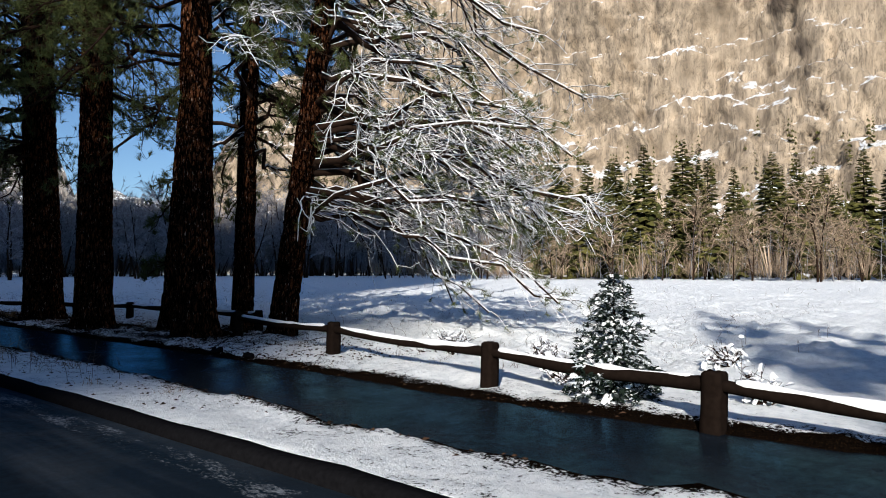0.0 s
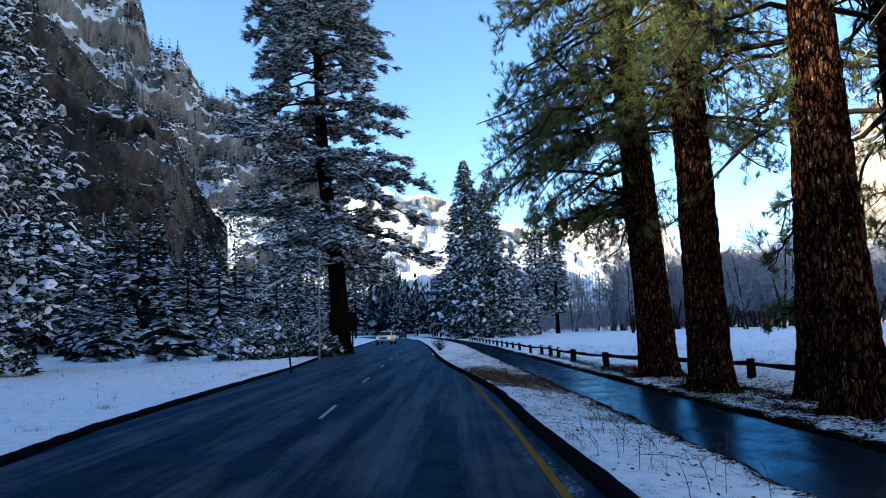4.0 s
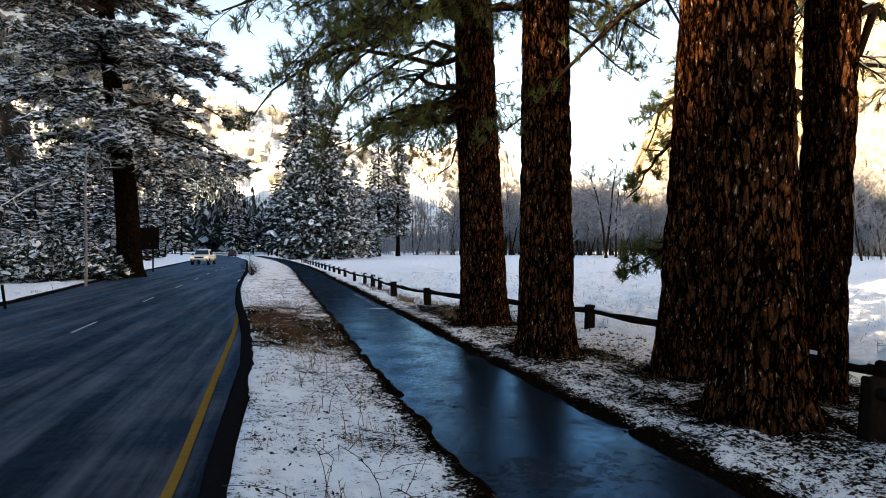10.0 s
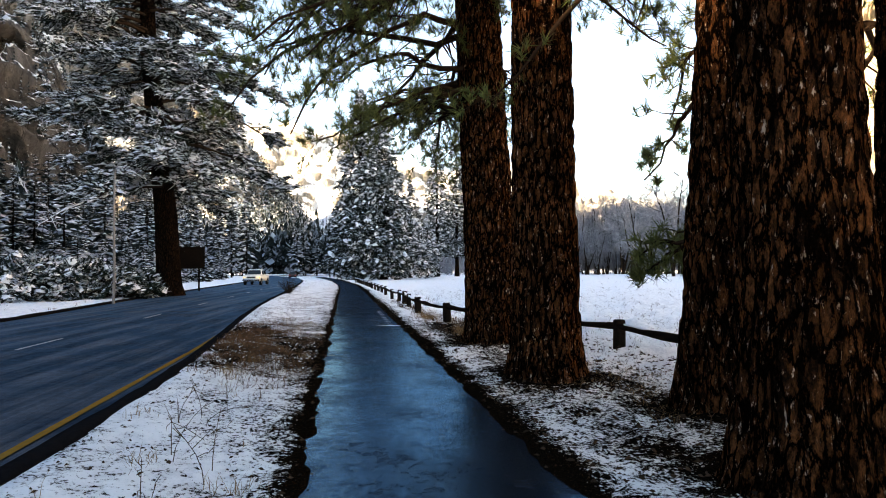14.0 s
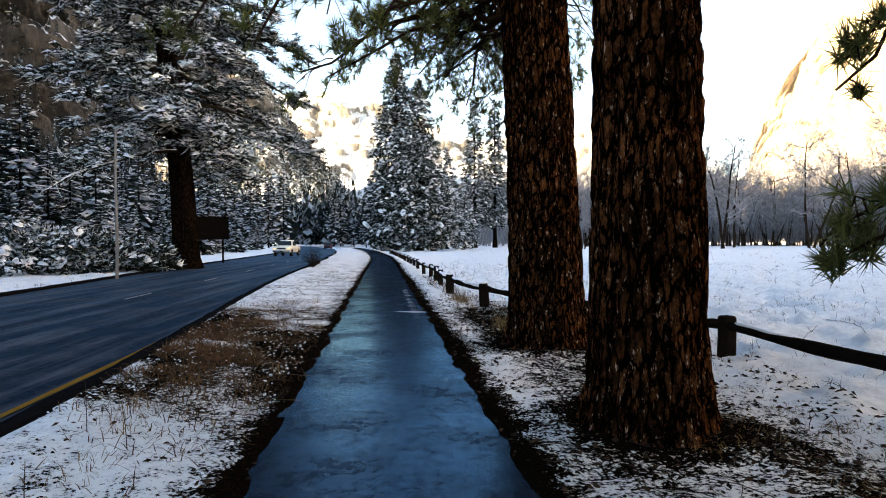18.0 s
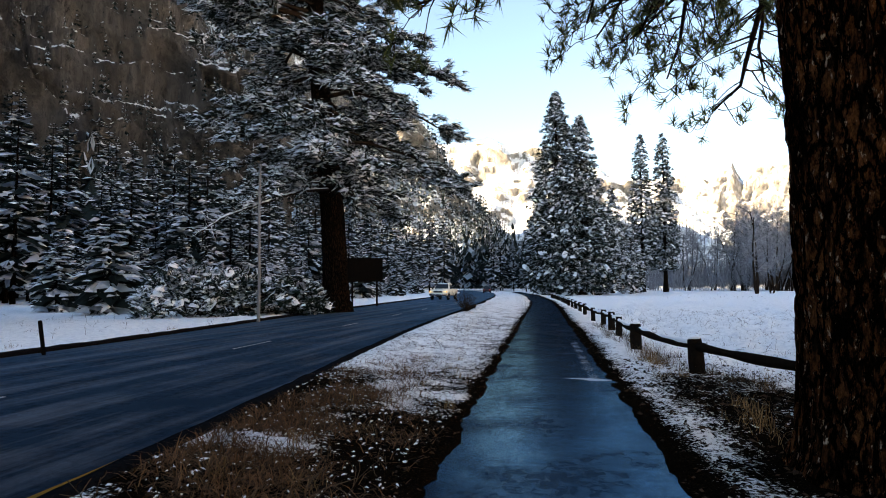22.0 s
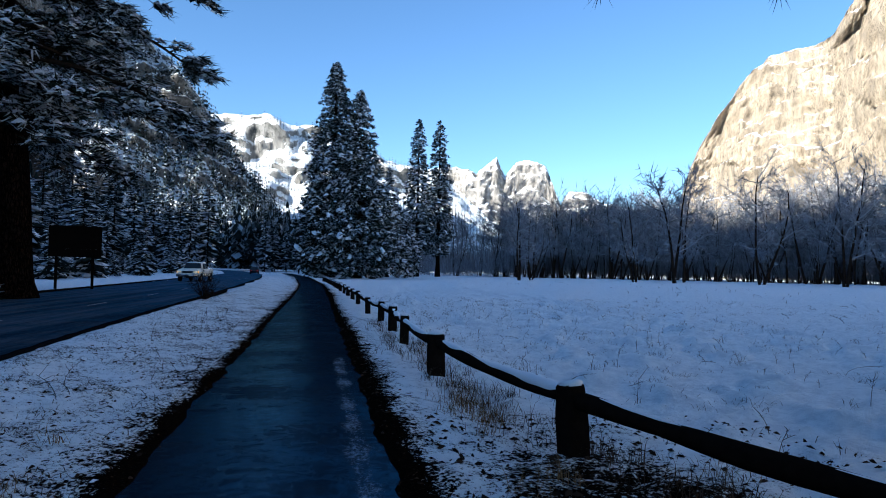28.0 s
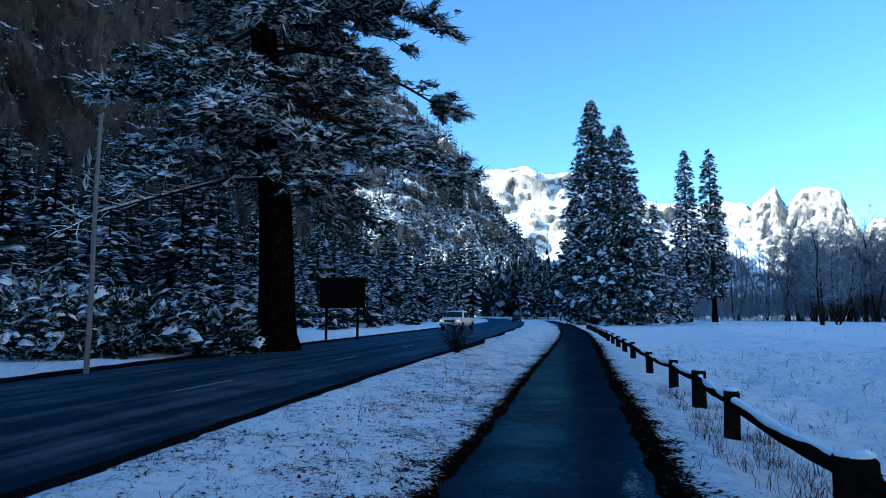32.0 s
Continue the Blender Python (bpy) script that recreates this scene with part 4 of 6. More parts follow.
for x, y, s, a, k in scatter(55, (-50, -20, 36, 150), 10, lambda x, y: float(road_left(y)) - 26 < x < float(road_left(y)) - 7 and not (x > -24 and y < 62)):
    tree_thing("young_conifer", SMALL[k % 3], x, y, "small snow-covered young conifer", group="young conifers", scale=s * 1.1, turn=a)
for x, y, s, a, k in scatter(14, (-75, -38, -30, 14), 11, lambda x, y: x < -42):
    tree_thing("conifer", FAR[k % 5], x, y, LT, group="southern forest", scale=s * 1.2, turn=a)
r1 = np.random.default_rng(33)
back = np.stack([r1.uniform(-150, -68, 700), r1.uniform(-30, 330, 700), np.zeros(700)], -1)
slope_forest("forest_behind", back, r1.uniform(17, 30, 700), 34, "dense snowy conifers deeper in the forest", M_SLOPE_TREES)
back = np.stack([r1.uniform(-80, 30, 420), r1.uniform(300, 420, 420), np.zeros(420)], -1)
slope_forest("forest_behind", back[np.abs(back[:, 0] - (road_left(back[:, 1]) + 5)) > 10], r1.uniform(20, 32, 420)[np.abs(back[:, 0] - (road_left(back[:, 1]) + 5)) > 10], 35, "dense snowy conifers deeper in the forest", M_SLOPE_TREES)
back = np.stack([r1.uniform(172, 300, 450), r1.uniform(-120, 230, 450), np.zeros(450)], -1)
slope_forest("forest_behind", back, r1.uniform(14, 27, 450), 36, "sunlit conifers below the granite wall", M_FIR_SUNLIT)
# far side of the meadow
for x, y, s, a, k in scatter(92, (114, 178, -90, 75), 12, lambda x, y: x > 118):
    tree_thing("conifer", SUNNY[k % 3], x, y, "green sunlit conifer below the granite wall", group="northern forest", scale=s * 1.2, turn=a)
for x, y, s, a, k in scatter(70, (104, 138, -90, 110), 13, lambda x, y: True):
    bare_tree(TAN[k % 4] if y < 70 else BARE[k % 6], x, y, "leafless tan tree below the granite wall" if y < 70 else "leafless frosted tree at the meadow edge", s * 0.95, a, "meadow edge trees")
for x, y, s, a, k in scatter(105, (45, 200, 110, 250), 14, lambda x, y: y > 228 - 0.0034 * (x - 20) ** 2 and x * 0.5 + y > 190):
    bare_tree(BARE[k % 6], x, y, "leafless frosted tree at the meadow edge", s * 1.75, a, "meadow edge trees")
for x, y, s, a, k in scatter(150, (62, 190, 115, 250), 16, lambda x, y: 226 < y + 0.0034 * (x - 20) ** 2 < 262 and x * 0.5 + y > 185):
    bare_tree(BARE[k % 6], x, y, "leafless frosted tree at the meadow edge", s * (1.55 + 0.004 * (x - 60)), a, "meadow edge trees")
for x, y, s, a, k in scatter(24, (25, 180, 228, 300), 15, lambda x, y: True):
    tree_thing("conifer", FAR[k % 5], x, y, LT, group="western forest", scale=s * (0.55 if x > 55 else 0.8), turn=a)

for bx, by, bs, bt in ((41, 146, 1.35, 20), (48, 158, 1.1, 140), (76, 142, 1.9, 60), (83, 150, 1.6, 200), (70, 150, 1.5, 300), (95, 138, 1.8, 110), (108, 130, 1.9, 250), (118, 128, 1.7, 10)):
    bare_tree(BARE[bt % 6], bx, by, "spreading leafless frosted tree at the meadow edge", bs, bt, "meadow edge trees")

# thicket between the trunks on the far side of the meadow
th = Geo()
r2 = np.random.default_rng(55)
for k in range(1500):
    if k % 3:
        x, y = r2.uniform(30, 205), 0
        y = max(105.0, 232 - 0.0034 * (x - 20) ** 2) + r2.uniform(0, 40)
    else:
        x, y = r2.uniform(106, 150), r2.uniform(-90, 110)
    h = r2.uniform(3, 11)
    p = np.array([x, y, -0.1])
    d = unit(np.array([r2.normal(0, 0.15), r2.normal(0, 0.15), 1]))
    th.tube(np.stack([p, p + d * h * 0.5 + r2.normal(0, 0.2, 3), p + d * h]), [0.05, 0.035, 0.015], 3)
    for b in range(4):
        q = p + d * h * r2.uniform(0.25, 0.9)
        e = q + unit(np.array([r2.normal(), r2.normal(), r2.uniform(0.4, 1.4)])) * h * r2.uniform(0.12, 0.3)
        th.tube(np.stack([q, e]), [0.025, 0.012], 3)
# dense frosted brushwood behind them: fans of thin upright sprays
def brushwood(name, spots, heights, seed, label, material=None):
    r = np.random.default_rng(seed)
    n, k = len(spots), 26
    a = r.uniform(0, 2 * np.pi, (n, k))
    tilt = np.abs(r.normal(0, 0.42, (n, k)))
    d = np.stack([np.cos(a) * np.sin(tilt), np.sin(a) * np.sin(tilt), np.cos(tilt)], -1)
    L = heights[:, None] * r.uniform(0.45, 1.0, (n, k))
    root = spots[:, None] + d * (L * r.uniform(0.0, 0.4, (n, k)))[..., None]
    side = np.stack([-np.sin(a + 1), np.cos(a + 1), 0 * a], -1) * (L * 0.009 + 0.01)[..., None]
    V = np.stack([root - side * 0.5, root + d * (L * 0.5)[..., None] - side, root + d * L[..., None], root + d * (L * 0.5)[..., None] + side], 2).reshape(-1, 3)
    tagged(new(name, make_mesh(name, V, [np.arange(len(V)).reshape(-1, 4)], material or M_BARE, False)), label, "thicket", kind="stuff")


xs = r2.uniform(25, 215, 1350)
ys = np.maximum(112.0, 236 - 0.0034 * (xs - 20) ** 2) + r2.uniform(0, 55, 1350)
brushwood("brushwood", np.stack([xs, ys, 0 * xs - 0.1], -1), r2.uniform(4, 12, 1350) * (1 + 0.2 * smooth(50, 90, xs)), 56, "frosted leafless brushwood along the far meadow edge")
xs, ys = r2.uniform(107, 160, 500), r2.uniform(-95, 105, 500)
brushwood("brushwood", np.stack([xs, ys, 0 * xs - 0.1], -1), r2.uniform(2.5, 6.5, 500), 57, "leafless tan brushwood below the granite wall", M_BARE_SUNLIT)
tagged(new("thicket", th.mesh("thicket", M_BARE)), "frosted leafless thicket along the far meadow edge", "thicket", kind="stuff")

# the large single conifers
tree_thing("tall_conifer", conifer_meshes(39.8, 1.0, 7.6, 0.9, 62, 10, 12, 0.95, 9, 0.36, 21, M_FIR, power=0.62), 0.6, 129.5, "very tall dense conifer with snowy boughs beside the path", z=0)
tree_thing("tall_conifer", conifer_meshes(34.5, 1.0, 7.2, 0.8, 54, 10, 12, 0.95, 9, 0.36, 20, M_FIR, power=0.62), 5.0, 128.5, "tall dense snowy conifer grown against a taller one", z=0)
tree_thing("tall_conifer", conifer_meshes(41.5, 6.0, 4.4, 0.6, 50, 8, 8, 0.9, 9, 0.36, 22, M_FIR, power=0.5, gaps=0.1), 22.4, 176.3, "tall slim conifer with snow standing in the meadow", z=0)
tree_thing("tall_conifer", conifer_meshes(42.1, 6.0, 4.5, 0.6, 50, 8, 8, 0.9, 9, 0.36, 23, M_FIR, power=0.5, gaps=0.1), 28.4, 178.6, "tall slim conifer with snow standing in the meadow", z=0)
tree_thing("conifer", conifer_meshes(24, 1.0, 5.5, 0.4, 30, 8, 8, 0.9, 8, 0.5, 24, M_FIR, power=0.7), 12.5, 150, "snowy conifer behind the tall one", z=0)
tree_thing("conifer", conifer_meshes(16, 0.5, 4.0, 0.3, 22, 7, 7, 0.8, 8, 0.6, 29, M_FIR, power=0.7), 17.5, 158, "snowy conifer behind the tall one", z=0)
tree_thing("conifer", conifer_meshes(26, 3.2, 7.0, 0.36, 28, 9, 17, 0.55, 9, 0.95, 25, M_FIR, power=0.8, gaps=0.12, droop=0.3, snow_size=0.58), -29.5, 23.0, "snow-covered conifer standing alone in the clearing")
tree_thing("conifer", conifer_meshes(30, 4.5, 5.6, 0.45, 28, 8, 16, 0.55, 9, 0.92, 26, M_FIR, power=0.65, gaps=0.12, droop=0.42, snow_size=0.54), -36.7, 13.5, "tall snow-covered conifer with bare lower boughs")
tree_thing("conifer", conifer_meshes(32, 2.6, 6.8, 0.5, 30, 9, 17, 0.6, 9, 0.72, 27, M_FIR, power=0.55, gaps=0.1, droop=0.5, snow_size=0.52), -31.5, 5.0, "dark conifer heavy with clumps of snow")
tree_thing("conifer", conifer_meshes(29, 1.5, 5.6, 0.45, 28, 8, 13, 0.55, 9, 0.8, 28, M_FIR, power=0.7, gaps=0.1, snow_size=0.48), -42, 17, "snow-covered conifer at the clearing edge")
# unseen stand added behind the start of the walk, whose shade dapples the meadow
for x, y, s, a, k in ((-21, -33, 1.1, 200, 2), (-30, -36, 1.4, 40, 3), (-19, -44, 1.2, 120, 1), (-33, -14, 1.2, 300, 0), (-24, -52, 1.3, 220, 3), (-46, -44, 1.7, 100, 4), (-37, -56, 1.6, 250, 0), (-44, -22, 1.5, 60, 1)):
    tree_thing("conifer", FAR[k], x, y, LT, group="southern forest", scale=s, turn=a)


def ponderosa_trunk(h, r, lean, seed, detail=9.5, flare=0.06):
    zs = np.concatenate([np.arange(0, detail, 0.09), np.linspace(detail, h, 14)])
    k = 80
    th = np.linspace(0, 2 * np.pi, k, endpoint=False)
    Z, T = np.meshgrid(zs, th, indexing="ij")
    taper = r * (1 - 0.8 * (Z / h)) * (1 + 0.28 * np.exp(-Z / 0.35) + flare * np.exp(-Z / 1.6))
    P = np.stack([np.cos(T) * r, np.sin(T) * r, Z], -1).reshape(-1, 3)
    plates = np.abs(fbm(P * [8.5, 8.5, 2.4] + seed * 7, 4, seed, 0.6))
    root = fbm(np.stack([np.cos(T) * 1.4, np.sin(T) * 1.4, 0 * T + seed], -1).reshape(-1, 3), 2, seed + 5) * np.exp(-Z.ravel() / 0.5)
    R = taper.ravel() + 0.05 * np.minimum(plates * 2.2, 1.0) + 0.16 * r * root
    c = (Z.ravel()[:, None] / h) ** 1.0 * np.array([lean])
    V = np.stack([np.cos(T.ravel()) * R + c[:, 0], np.sin(T.ravel()) * R + c[:, 1], Z.ravel()], -1)
    n = len(zs)
    i = np.arange(n - 1)[:, None] * k
    j = np.arange(k)[None]
    F = np.stack([i + j, i + (j + 1) % k, i + k + (j + 1) % k, i + k + j], -1).reshape(-1, 4)
    return make_mesh("trunk", V, [F], M_BARK)


def limb_system(rng, limbs, wood, white, tufts):
    """Limbs given as (start, azimuth, length, rise, droop, radius); tufts gathers places and ways of the needle bunches."""
    for p0, az, L, rise, droop, r in limbs:
        p0 = np.array(p0, float)
        d = np.array([math.cos(az), math.sin(az), 0])
        side = np.array([-d[1], d[0], 0])
        n = 9
        t = np.linspace(0, 1, n)
        wob = np.cumsum(rng.normal(0, 0.035 if white is None else 0.06, (n, 3)), 0) * L
        wob -= wob[0]
        main = p0 + np.outer(t * L, d) + np.outer(rise * L * t - droop * L * t ** 2, [0, 0, 1.0]) + wob
        wood.tube(main, r * (1 - 0.85 * t) + 0.004, 6)
        if white is not None:
            white.tube(main + [0, 0, r * 0.62], (r * (1 - 0.82 * t) + 0.004) * 0.6, 5)
        for k in range(int(6 + L * (3.2 if white is None else 4.6))):
            u = rng.uniform(0.22, 1.0)
            q = np.array([np.interp(u, t, main[:, c]) for c in range(3)])
            sl = L * rng.uniform(0.16, 0.36) * (1.15 - 0.6 * u)
            sd = unit(d * rng.uniform(0.3, 1.0) + side * rng.choice([-1, 1]) * rng.uniform(0.4, 1.0) + [0, 0, rng.uniform(-0.5, 0.15)])
            m = 6
            w = np.linspace(0, 1, m)
            curl = rng.uniform(-0.7, 0.35)
            sub = q + np.outer(w * sl, sd) + np.outer(curl * sl * w ** 2, [0, 0, 1.0]) + np.cumsum(rng.normal(0, 0.03, (m, 3)), 0) * sl
            wood.tube(sub, np.linspace(0.3 * r * (1.2 - u) + 0.006, 0.003, m), 3)
            if white is not None:
                white.tube(sub + [0, 0, 0.009], np.linspace(0.26 * r * (1.2 - u) + 0.008, 0.007, m), 3)
            for e in range(rng.integers(2, 5)):
                v = rng.uniform(0.35, 1.0)
                a = np.array([np.interp(v, w, sub[:, c]) for c in range(3)])
                tl = sl * rng.uniform(0.2, 0.45)
                td = unit(sd + rng.normal(0, 0.6, 3) + [0, 0, -0.15])
                hook = np.array([0, 0, rng.uniform(0.1, 0.5) * tl])
                if white is None:
                    tl *= 1.35
                    c = np.linspace(0, 1, 6)
                    tw = a + np.outer(c * tl * 0.8, td) + np.outer(tl * (-0.75 * c + 1.0 * c ** 3), [0, 0, 1.0])
                    wood.tube(tw, np.linspace(0.008, 0.004, 6), 3)
                else:
                    tw = np.stack([a, a + td * tl * 0.55 - hook * 0.4, a + td * tl])
                    tw[2] += hook * 0.4
                    wood.tube(tw, [0.006, 0.005, 0.003], 3)
                    white.tube(tw + [0, 0, 0.007], [0.009, 0.009, 0.006], 3)
                tufts.append((tw[-1], unit(tw[-1] - tw[-2])))
            tufts.append((sub[-1], unit(sub[-1] - sub[-2])))


def needle_bunches(g, rng, tufts, length, count, width):
    pos = np.array([a for a, b in tufts])
    d = np.array([b for a, b in tufts])
    n = len(pos)
    p = np.repeat(pos - d * length * 0.35 * 0, count, 0) - np.repeat(d, count, 0) * rng.uniform(0, 0.6 * length, (n * count, 1))
    w = unit(np.repeat(d, count, 0) * 0.8 + rng.normal(0, 0.55, (n * count, 3)))
    s = unit(np.cross(w, rng.normal(0, 1, w.shape)))
    L = length * rng.uniform(0.7, 1.2, (len(p), 1))
    V = np.stack([p - s * width / 2, p + s * width / 2, p + w * L], 1).reshape(-1, 3)
    g.add(V, np.arange(len(V)).reshape(-1, 3))


def ponderosa(x, y, r, h, lean, limbs, seed, label, frosted=False, tuft_share=1.0, z=None, flare=0.06):
    rng = np.random.default_rng(seed)
    z = float(ground_z([x], [y])[0]) - 0.06 if z is None else z
    root = new("ponderosa_pine")
    root.matrix_basis = pose(x, y, z)
    child("trunk", ponderosa_trunk(h, r, lean, seed, flare=flare), root, "thick reddish plated bark")
    wood, white, tufts = Geo(), Geo() if frosted else None, []
    specs = []
    for z0, az, L, rise, droop in limbs:
        a = radians(az)
        c = np.array(lean) * z0 / h
        rr = r * (1 - 0.8 * z0 / h) * 0.7
        specs.append(((c[0] + math.cos(a) * rr, c[1] + math.sin(a) * rr, z0), a, L, rise, droop, 0.018 * L ** 0.8 + 0.012))
    limb_system(rng, specs, wood, white, tufts)
    child("branchwork", wood.mesh("branchwork", M_TWIG), root, kind="stuff")
    if frosted:
        child("snow_load", white.mesh("snow_load", M_SNOW), root, "snow and frost along the twigs", kind="stuff")
    rng.shuffle(tufts)
    tufts = tufts[: int(len(tufts) * tuft_share)]
    if tufts:
        g = Geo()
        needle_bunches(g, rng, tufts, 0.2, 20, 0.016)
        child("foliage", g.mesh("foliage", M_NEEDLE, False), root, "dark green long needle bunches", kind="stuff")
    return tagged(root, label, "tree", "roadside pines")


def ring_limbs(seed, n, z0, z1, l0, l1, droop=0.35, az=(0, 360), rise=0.1):
    r = np.random.default_rng(seed)
    return [(r.uniform(z0, z1), r.uniform(*az), r.uniform(l0, l1), rise + r.uniform(-0.1, 0.15), droop * r.uniform(0.6, 1.4)) for _ in range(n)]


PINE = "large ponderosa pine with reddish plated bark beside the path"
ponderosa(2.89, 10.13, 0.55, 36, (-1.5, -0.2), ring_limbs(1, 50, 7.6, 15, 2.5, 4.8, 0.5) + ring_limbs(2, 8, 5.6, 6.6, 3.2, 4.8, 0.2, (84, 112), 0.02) + ring_limbs(12, 5, 5.4, 6.4, 2.4, 3.6, 0.45, (130, 215)) + ring_limbs(13, 16, 6.8, 10, 3.6, 5.2, 0.5, (135, 235)) + [(6.9, 82, 5.7, 0.0, 0.38), (6.6, 76, 4.6, 0.05, 0.32), (7.0, 72, 5.0, 0.02, 0.34), (7.3, 111, 5.2, 0.0, 0.4)], 1, PINE)
ponderosa(2.71, 5.62, 0.475, 35, (0.1, 0.5), ring_limbs(3, 42, 7.2, 15, 2.5, 4.6, 0.5), 2, PINE)
ponderosa(4.01, 3.18, 0.40, 34, (1.6, -1.0), ring_limbs(4, 32, 5.5, 14, 2.5, 4.4, 0.5) + [(2.3, 75, 1.5, -0.1, 0.25), (2.0, 110, 1.2, -0.05, 0.3), (2.15, 95, 1.3, -0.1, 0.2), (3.9, 100, 1.7, 0.0, 0.5), (4.6, 80, 2.0, 0.0, 0.5)], 3, PINE)
ponderosa(3.12, 0.5, 0.405, 38, (-0.2, 0.4), ring_limbs(5, 30, 7.0, 15, 2.5, 4.5, 0.5), 4, "very thick ponderosa pine with deep plated bark", flare=0.24)
ponderosa(4.95, 1.34, 0.125, 30, (0.6, -1.0), ring_limbs(6, 24, 5.0, 13, 2.0, 4.0, 0.5, (-140, 90)), 5, "slender ponderosa pine close behind a thicker one", True, 0.4)
ponderosa(5.55, 2.2, 0.27, 30, (0.3, -0.6), ring_limbs(7, 22, 4.5, 12, 2.0, 4.0, 0.5, (-120, 90)), 6, "slender ponderosa pine with warm orange bark")
ponderosa(4.92, -0.57, 0.31, 30, (2.0, -3.4), ring_limbs(8, 22, 3.0, 6.5, 4.5, 7.5, 0.38, (-80, 0), 0.1) + ring_limbs(9, 30, 5.0, 12, 3.5, 6.5, 0.45, (-110, 60)), 7, "leaning pine with wide snow-frosted boughs", True, 0.3)

# the big pine across the road
def big_pine():
    rng = np.random.default_rng(77)
    h, r, lean = 40, 0.78, np.array([-3.3, 1.2, 0])
    root = new("big_pine")
    root.matrix_basis = pose(-12.3, 39.8, 0.1)
    zs = np.linspace(0, h, 60)
    g = Geo()
    mid = np.outer(zs / h, lean) + np.stack([0.15 * np.sin(zs * 0.3), 0 * zs, zs], -1)
    g.tube(mid, r * (1 - 0.85 * zs / h) * (1 + 0.35 * np.exp(-zs / 0.5)), 20)
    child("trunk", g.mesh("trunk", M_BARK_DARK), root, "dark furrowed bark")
    wood, pos, out, siz = Geo(), [], [], []
    for k in range(205):
        u = rng.uniform(0, 1) ** 1.05
        z = 7.5 + (h - 8) * u
        L = rng.uniform(5.6, 9.6) * (1 - 0.62 * u) * (0.75 + 0.25 * min(1, u * 6))
        az = rng.uniform(0, 2 * np.pi)
        d = np.array([math.cos(az), math.sin(az), 0])
        side = np.array([-d[1], d[0], 0])
        t = np.linspace(0, 1, 8)
        c = lean * z / h + np.array([0, 0, z])
        droop = rng.uniform(0.25, 0.55) * (1.2 - u)
        main = c + np.outer(t * L, d) + np.outer(0.1 * L * t - droop * L * t ** 2 + 0.2 * L * t ** 4 * droop, [0, 0, 1.0]) + np.cumsum(rng.normal(0, 0.02, (8, 3)), 0) * L
        wood.tube(main, 0.11 * (L / 7) * (1 - 0.88 * t) + 0.01, 6)
        for s in range(int(7 + 2 * L)):
            v = rng.uniform(0.3, 1)
            q = np.array([np.interp(v, t, main[:, i]) for i in range(3)])
            sl = rng.uniform(0.8, 2.2) * (1.2 - 0.5 * v)
            sd = unit(d * rng.uniform(0.4, 1) + side * rng.normal(0, 0.9) + [0, 0, rng.uniform(-0.35, 0.15)])
            wood.tube(np.stack([q, q + sd * sl * 0.5 - [0, 0, 0.05], q + sd * sl]), [0.03, 0.02, 0.008], 4)
            m = int(rng.integers(5, 9))
            w = rng.uniform(0.3, 1.05, m)
            pos.append(q + np.outer(w * sl, sd) + rng.normal(0, 0.1, (m, 3)))
            out.append(np.repeat(sd[None], m, 0))
            siz.append(rng.uniform(0.36, 0.68, m))
    pos, out, siz = np.concatenate(pos), np.concatenate(out), np.concatenate(siz)
    crown, white = Geo(), Geo()
    clump_needles(crown, rng, pos, out, siz, 8, 0.16, 0.6)
    keep = rng.uniform(0, 1, len(pos)) < 0.6
    clump_snow_far(white, rng, pos[keep] + [0, 0, 0.06], out[keep], siz[keep] * 0.75)
    wood.tube(np.array([[0, 0, 7.2], [-1.6, -1.6, 6.9], [-3.0, -3.4, 6.0], [-4.2, -5.0, 5.2], [-5.0, -6.2, 4.2]]), [0.1, 0.08, 0.06, 0.04, 0.02], 6)
    low = np.array([[0, 0, 7.2], [-1.6, -1.6, 6.9], [-3.0, -3.4, 6.0], [-4.2, -5.0, 5.2], [-5.0, -6.2, 4.2]])
    white.tube(low + [0, 0, 0.07], [0.06, 0.06, 0.05, 0.04, 0.02], 5)
    for s in range(46):
        u = rng.uniform(1.0, 4)
        q = np.array([np.interp(u, np.arange(5), low[:, i]) for i in range(3)])
        e = q + rng.normal(0, 0.55, 3) + [-0.2, -0.3, -0.1]
        tw = np.stack([q, (q + e) / 2 + rng.normal(0, 0.06, 3), e])
        wood.tube(tw, [0.025, 0.016, 0.007], 4)
        white.tube(tw + [0, 0, 0.02], [0.022, 0.018, 0.01], 4)
    child("branchwork", wood.mesh("branchwork", M_TWIG), root, kind="stuff")
    child("foliage", crown.mesh("foliage", M_PINE_FROST, False), root, kind="stuff")
    child("snow_load", white.mesh("snow_load", M_SNOW), root, "white snow lying on the boughs", kind="stuff")
    tagged(root, "huge old pine with snow-loaded boughs at the roadside", "tree")


big_pine()


